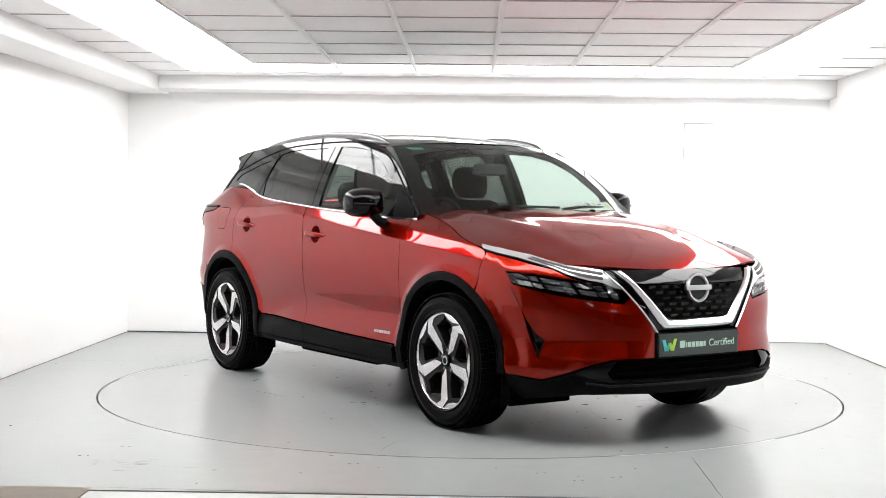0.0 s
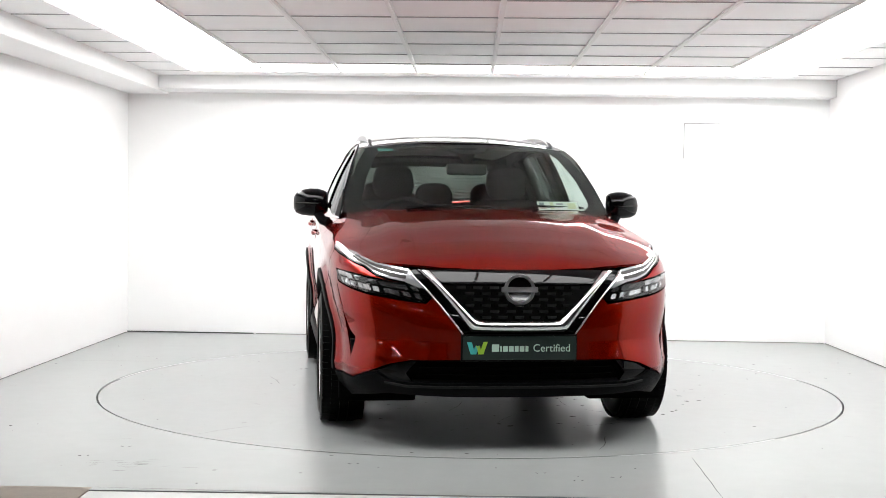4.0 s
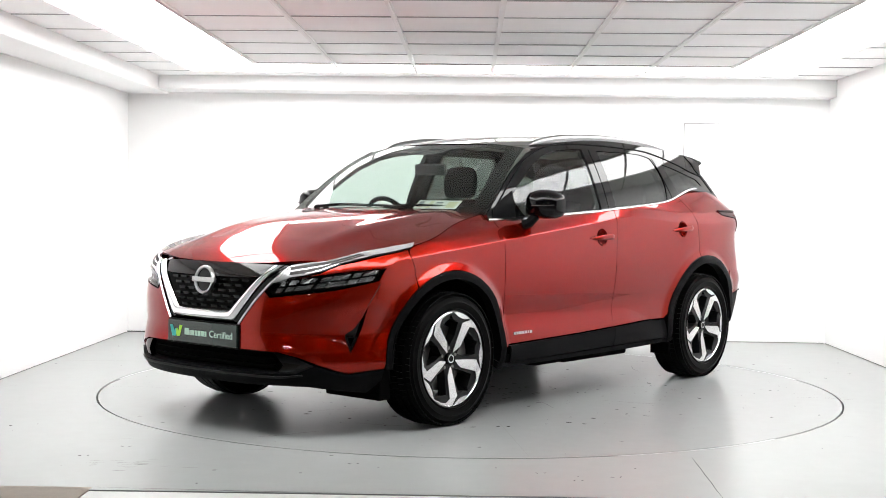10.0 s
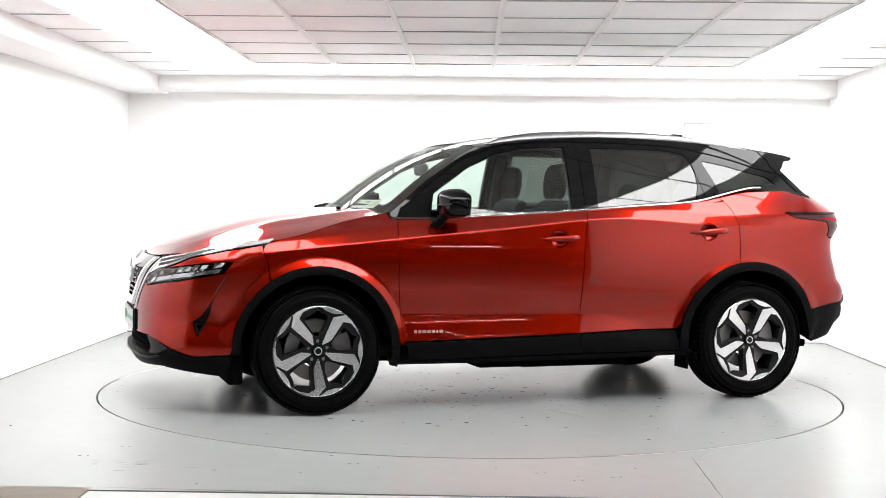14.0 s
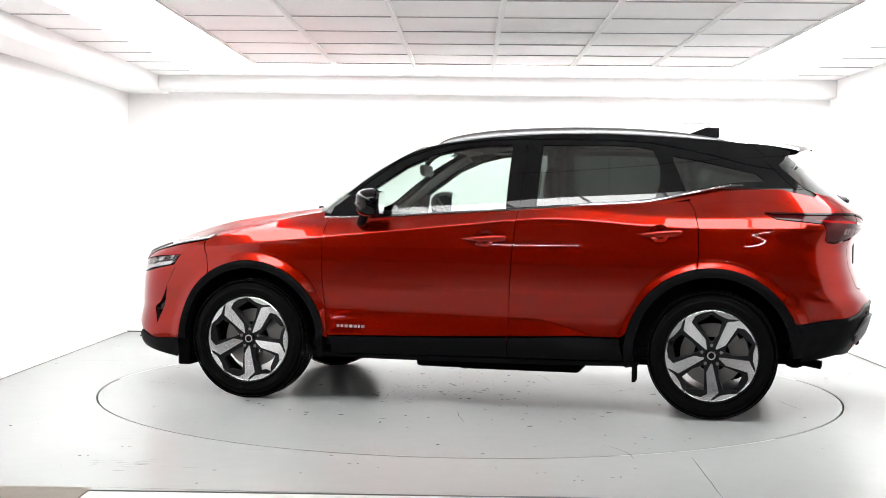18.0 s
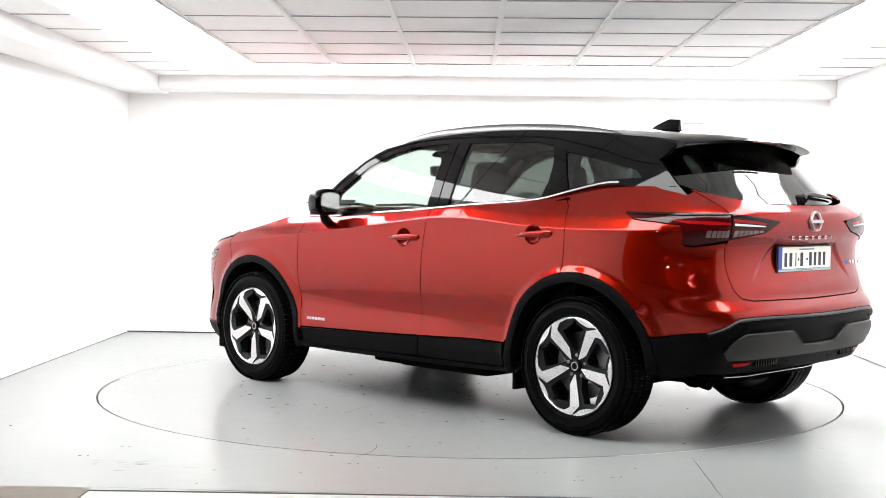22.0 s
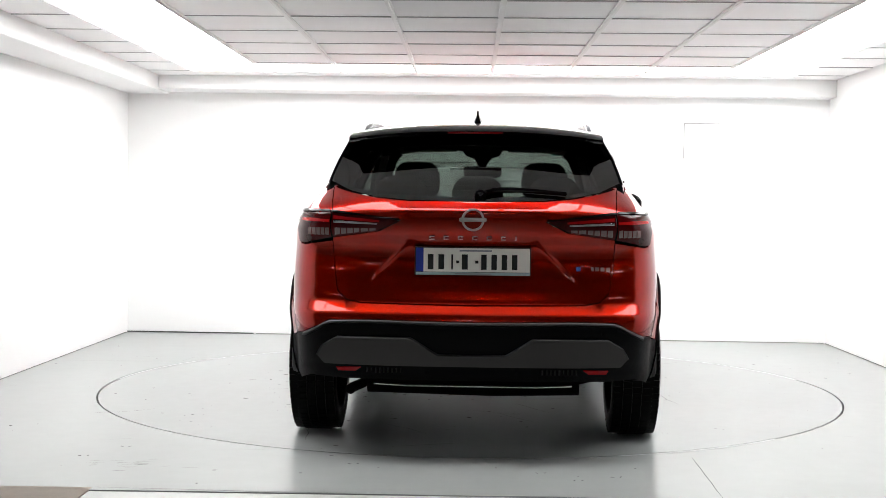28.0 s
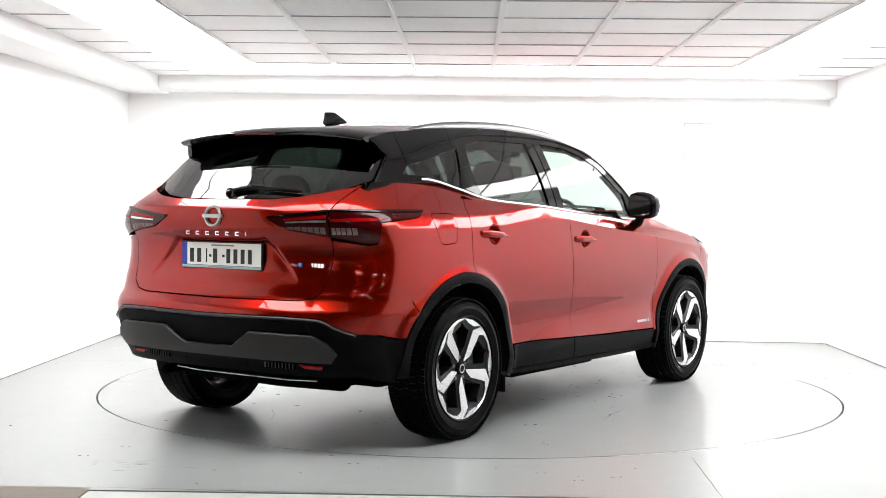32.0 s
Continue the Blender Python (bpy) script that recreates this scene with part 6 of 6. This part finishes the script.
# front wipers on the cowl
cowl_panel = part("cowl", sheet([(1.085, 0.0), (1.055, 0.35), (0.975, 0.62), (0.93, 0.70), (0.86, 0.69), (0.90, 0.55), (0.99, 0.3), (1.02, 0.0), (0.99, -0.3), (0.90, -0.55), (0.86, -0.69), (0.93, -0.70), (0.975, -0.62), (1.055, -0.35)], lambda x, y: (x, y, 1.098 - 0.0 * x), step=0.06, thick=0.03), CLAD, car, "black plastic cowl below the windscreen")
for a, b, c in (((1.06, -0.42), (1.00, -0.10), (0.985, 0.14)), ((1.04, 0.12), (0.985, 0.42), (0.90, 0.62))):
    pts = [(a[0], a[1], 1.126), ((a[0] + b[0]) / 2, (a[1] + b[1]) / 2, 1.142), (b[0], b[1], 1.142), (c[0], c[1], 1.138)]
    part("wiper_arm", tube(spline(pts, 3), lambda t: 0.010 - 0.003 * t, 7), CLAD, car, "black windscreen wiper")
for y in (-0.30, 0.30):
    part("washer_jet", box(1.075, 1.10, y - 0.014, y + 0.014, 1.118, 1.130, 0.003), CLAD, car, "black washer jet", smooth=False)

# under the car
for sgn in BOTH:
    part("mud_flap", box(-0.925, -0.905, sgn * 0.80 - 0.07, sgn * 0.80 + 0.07, 0.185, 0.30, 0.004), UNDER, car, "black mud flap", smooth=False)
    part("air_deflector", box(1.73, 1.81, sgn * 0.63 - 0.19, sgn * 0.63 + 0.19, 0.172, 0.36, 0.012), UNDER, car, "black wheel air deflector", smooth=False)
    part("suspension_arm", tube([(-AXLE, sgn * 0.68, 0.30), (-1.5, sgn * 0.45, 0.27), (-1.6, sgn * 0.2, 0.28)], 0.022, 8), UNDER, car, "dark suspension arm")
    part("suspension_arm", tube([(AXLE, sgn * 0.68, 0.27), (1.2, sgn * 0.45, 0.25), (1.1, sgn * 0.35, 0.26)], 0.022, 8), UNDER, car, "dark suspension arm")
part("cross_tube", tube([(-1.93, -0.46, 0.318), (-1.95, -0.30, 0.313), (-1.95, 0.30, 0.313), (-1.93, 0.46, 0.318)], 0.006, 8), CHROME, car, "bright steel cross tube")
part("silencer", tube([(-1.78, -0.50, 0.31), (-1.78, -0.1, 0.30), (-1.78, 0.50, 0.31)], 0.07, 14, 0.8), UNDER, car, "dark exhaust silencer")
part("exhaust_pipe", tube([(-1.80, 0.52, 0.30), (-1.88, 0.56, 0.29), (-1.92, 0.57, 0.285)], 0.024, 12), UNDER, car, "dark exhaust tail pipe")
part("drip_tray", box(-0.60, 0.10, 0.30, 0.74, 0.205, 0.25, 0.02), UNDER, car, "black underbody tray")

# ------------------------------------------------------------ the cabin
part("cabin_floor", box(-1.0, 1.0, -0.74, 0.74, 0.30, 0.36, 0.02), CABIN, car, "black carpet")
bm = bmesh.new()
sheet_into(bm, [(0.33, 0.52), (-0.5, 0.555), (-1.2, 0.545), (-1.55, 0.50), (-1.55, -0.50), (-1.2, -0.545), (-0.5, -0.555), (0.33, -0.52)], lambda x, y: (x, y, roof(x, y)[2] - 0.035), step=0.12, thick=0.0)
part("headliner", bm, HEADLINER, car, "grey roof lining")


def loft(sections):
    """Join closed rings of points."""
    bm = bmesh.new()
    rows = [[bm.verts.new(q) for q in ring] for ring in sections]
    n = len(rows[0])
    for A, B in zip(rows, rows[1:]):
        for k in range(n):
            bm.faces.new((A[k], A[(k + 1) % n], B[(k + 1) % n], B[k]))
    bm.faces.new(rows[0])
    bm.faces.new(rows[-1][::-1])
    bmesh.ops.recalc_face_normals(bm, faces=bm.faces)
    return bm


def oval(cx, cy, cz, rx, ry, n=16, p=0.6):
    out = []
    for k in range(n):
        a = 2 * math.pi * k / n
        c, s = math.cos(a), math.sin(a)
        out.append((cx + rx * math.copysign(abs(c) ** p, c), cy + ry * math.copysign(abs(s) ** p, s), cz))
    return out


def seat(y, x0, high):
    back = [oval(x0 - 0.02 - 0.30 * t, y, 0.55 + (high - 0.55) * t, 0.075 - 0.02 * t, 0.25 - 0.03 * t ** 2) for t in (0, 0.2, 0.4, 0.6, 0.8, 0.93, 1.0)]
    back.append(oval(x0 - 0.325, y, high + 0.02, 0.03, 0.16))
    s = part("seat_back", loft(back), CLOTH, car, "black cloth front seat back")
    head = [oval(x0 - 0.31 - 0.02 * t, y, high + 0.03 + 0.21 * t, 0.045 * w, 0.135 * w, p=0.75) for t, w in ((0, 0.70), (0.12, 0.92), (0.4, 1.02), (0.7, 0.97), (0.87, 0.85), (0.96, 0.66), (1.0, 0.4))]
    part("headrest", loft(head), CLOTH, s, "black cloth headrest")
    cush = [oval(x0 + 0.22, y, 0.46 + 0.16 * t, 0.28, 0.25) for t in (0, 0.5, 0.9, 1.0)]
    part("seat_cushion", loft(cush), CLOTH, s, "black cloth seat cushion")


seat(0.375, 0.06, 1.16)
seat(-0.375, 0.06, 1.16)
back = [oval(-0.95 - 0.17 * t, 0, 0.50 + 0.62 * t, 0.07, 0.66 - 0.03 * t, 20, 0.35) for t in (0, 0.3, 0.7, 0.95, 1.0)]
rs_ = part("rear_bench", loft(back), CLOTH, car, "black cloth rear bench back")
for y in (-0.40, 0.0, 0.40):
    head = [oval(-1.13 - 0.02 * t, y, 1.12 + 0.18 * t, 0.045 * w, 0.135 * w, p=0.75) for t, w in ((0, 0.8), (0.2, 1.0), (0.6, 1.0), (0.82, 0.85), (0.94, 0.65), (1.0, 0.4))]
    part("headrest", loft(head), CLOTH, rs_, "black cloth rear headrest")
part("bench_cushion", box(-0.95, -0.48, -0.64, 0.64, 0.42, 0.60, 0.04), CLOTH, rs_, "black cloth bench cushion")
part("parcel_cover", box(-1.90, -1.22, -0.56, 0.56, 1.06, 1.075, 0.004), CABIN, car, "black luggage cover", smooth=False)
# dashboard
dash = [oval(0.80, 0, 0.62, 0.22, 0.74, 20, 0.35), oval(0.80, 0, 0.85, 0.25, 0.75, 20, 0.35), oval(0.80, 0, 0.98, 0.24, 0.74, 20, 0.35), oval(0.84, 0, 1.045, 0.20, 0.70, 20, 0.4), oval(0.88, 0, 1.065, 0.12, 0.62, 20, 0.5)]
da = part("dashboard", loft(dash), CABIN, car, "black dashboard")
part("instrument_hood", loft([oval(0.66, -0.37, 1.03, 0.11, 0.19), oval(0.67, -0.37, 1.085, 0.10, 0.17), oval(0.69, -0.37, 1.105, 0.06, 0.12)]), CABIN, da, "black instrument hood")
part("screen", box(0.565, 0.58, -0.15, 0.15, 0.98, 1.10, 0.006), PIANO, da, "black centre display", smooth=False)
m = Matrix.Translation((0.45, -0.37, 1.02)) @ Matrix.Rotation(radians(-66), 4, "Y")
bm = bmesh.new()
n1, n2 = 40, 8
ring = []
for i in range(n1):
    t = 2 * math.pi * i / n1
    ring.append([bm.verts.new(m @ Vector(((0.178 + 0.015 * math.cos(2 * math.pi * k / n2)) * math.cos(t), (0.178 + 0.015 * math.cos(2 * math.pi * k / n2)) * math.sin(t), 0.015 * math.sin(2 * math.pi * k / n2)))) for k in range(n2)])
for i in range(n1):
    for k in range(n2):
        bm.faces.new((ring[i][k], ring[(i + 1) % n1][k], ring[(i + 1) % n1][(k + 1) % n2], ring[i][(k + 1) % n2]))
bmesh.ops.recalc_face_normals(bm, faces=bm.faces)
sw = part("steering_wheel", bm, CABIN, car, "black three-spoke steering wheel")
bm = bmesh.new()
box_into(bm, -0.05, 0.06, -0.07, 0.07, -0.04, 0.0, 0.01, m)
box_into(bm, -0.02, 0.03, -0.17, 0.17, -0.015, 0.0, 0.004, m)
part("wheel_hub", bm, CABIN, sw, "black steering wheel hub")
# inner mirror and its housing
part("inner_mirror", loft([oval(0.48, 0, 1.325, 0.012, 0.10), oval(0.485, 0, 1.335, 0.02, 0.122), oval(0.49, 0, 1.385, 0.02, 0.125), oval(0.49, 0, 1.395, 0.012, 0.11)]), MIRRORCASE, car, "dark grey inner mirror")
part("mirror_stalk", loft([oval(0.49, 0, 1.38, 0.012, 0.014), oval(0.47, 0, 1.425, 0.02, 0.04), oval(0.44, 0, 1.455, 0.04, 0.06), oval(0.39, 0, 1.49, 0.05, 0.08)]), CABIN, car, "black mirror mount and sensor cover")
for sgn in BOTH:
    part("sun_visor", box(0.22, 0.36, sgn * 0.33 - 0.17, sgn * 0.33 + 0.17, 1.482, 1.496, 0.005), HEADLINER, car, "grey sun visor", smooth=False)
    pts = [(a_pillar(z) - 0.05, sgn * (cabin(a_pillar(z) - 0.05, z)[1] - 0.035), z) for z in (1.10, 1.2, 1.3, 1.4, 1.46)]
    part("pillar_lining", tube(pts, 0.030, 8), HEADLINER, car, "pale grey front pillar lining")
    pts = [(x, sgn * (cabin(x, z)[1] - 0.035), z) for x, z in ((-0.27, 1.10), (-0.275, 1.3), (-0.28, 1.48))]
    part("pillar_lining", tube(pts, 0.035, 8), CABIN, car, "black pillar lining")
    pts = [(x, sgn * (cabin(x, z)[1] - 0.06), z) for x, z in ((-1.15, 1.12), (-1.12, 1.3), (-1.10, 1.46))]
    part("pillar_lining", tube(pts, 0.04, 8), CABIN, car, "black pillar lining")
    pts = [(x, sgn * (cabin(x, z)[1] - 0.085), z) for x, z in ((-1.74, 1.18), (-1.67, 1.3), (-1.58, 1.42))]
    part("pillar_lining", tube(pts, 0.05, 8), CABIN, car, "black pillar lining")
    part("grab_handle", tube([(0.15, sgn * 0.50, 1.505), (0.13, sgn * 0.495, 1.485), (-0.05, sgn * 0.495, 1.490), (-0.07, sgn * 0.50, 1.515)], 0.009, 7), HEADLINER, car, "grey grab handle")
    # door trims up to the window line
    prev = None
    bm = bmesh.new()
    for i in range(25):
        x = 0.90 - 2.1 * i / 24
        row = [bm.verts.new((x, sgn * yv, zv)) for yv, zv in ((0.74, 0.36), (0.72, 0.80), (0.73, 1.0), (0.755, BELT(x) - 0.035), (0.79, BELT(x) - 0.03))]
        if prev:
            for a, b, c, d in zip(prev, row, row[1:], prev[1:]):
                bm.faces.new((a, b, c, d))
        prev = row
    part("door_lining", bm, CABIN, car, "black inner door trim")

# documents behind the windscreen, and a small sticker at its top edge


def on_screen(y, z, back=0.012):
    x, yy, zz = screen(y, z)
    return Vector((x - back, yy, zz))


def slip(y0, y1, z0, z1, back):
    bm = bmesh.new()
    n = 6
    rows = []
    for i in range(n + 1):
        y = y0 + (y1 - y0) * i / n
        rows.append([bm.verts.new(on_screen(y, z, b)) for z, b in ((z0, back), (z1, back), (z1, back + 0.001), (z0, back + 0.001))])
    for A, B in zip(rows, rows[1:]):
        for k in range(4):
            bm.faces.new((A[k], A[(k + 1) % 4], B[(k + 1) % 4], B[k]))
    bm.faces.new(rows[0])
    bm.faces.new(rows[-1][::-1])
    bmesh.ops.recalc_face_normals(bm, faces=bm.faces)
    return bm


paper = part("paper_holder", slip(0.335, 0.585, 1.125, 1.172, 0.014), PAPER, car, "white printed papers behind the windscreen", smooth=False)
for y0, y1, z0, z1, mm in ((0.345, 0.375, 1.150, 1.166, INK), (0.345, 0.385, 1.132, 1.146, INKRED), (0.410, 0.432, 1.130, 1.168, INKYEL), (0.450, 0.490, 1.155, 1.163, INK), (0.450, 0.485, 1.138, 1.146, INK), (0.520, 0.570, 1.132, 1.164, INKYEL)):
    part("print_bar", slip(y0, y1, z0, z1, 0.0125), mm, paper, "printed patch on the papers", smooth=False)
part("sticker", slip(-0.53, -0.44, 1.468, 1.482, 0.010), STICKER, car, "small green windscreen sticker", smooth=False)


# ------------------------------------------------------------ what moves
def motions():
    """The turntable and the car on it turn clockwise, easing in over the first two seconds."""
    turn = [(0.0, -55.0), (0.5, -56.6), (1.0, -58.9), (1.5, -62.0), (2.0, -65.8), (2.5, -69.6), (3.0, -73.55), (3.5, -77.5)]
    turn += [(t, -77.5 - 7.914 * (t - 3.5)) for t in (5, 7, 9, 11, 13, 15, 17, 19, 21, 23, 25, 27, 29, 30.5, 32)]
    walk(car, [(t, pose(0, 0, 0, 0, 0, a) @ pose(-0.185, -0.070, 0.0)) for t, a in turn])
    walk(table, [(t, pose(0, 0, 0, 0, 0, a)) for t, a in turn])


motions()
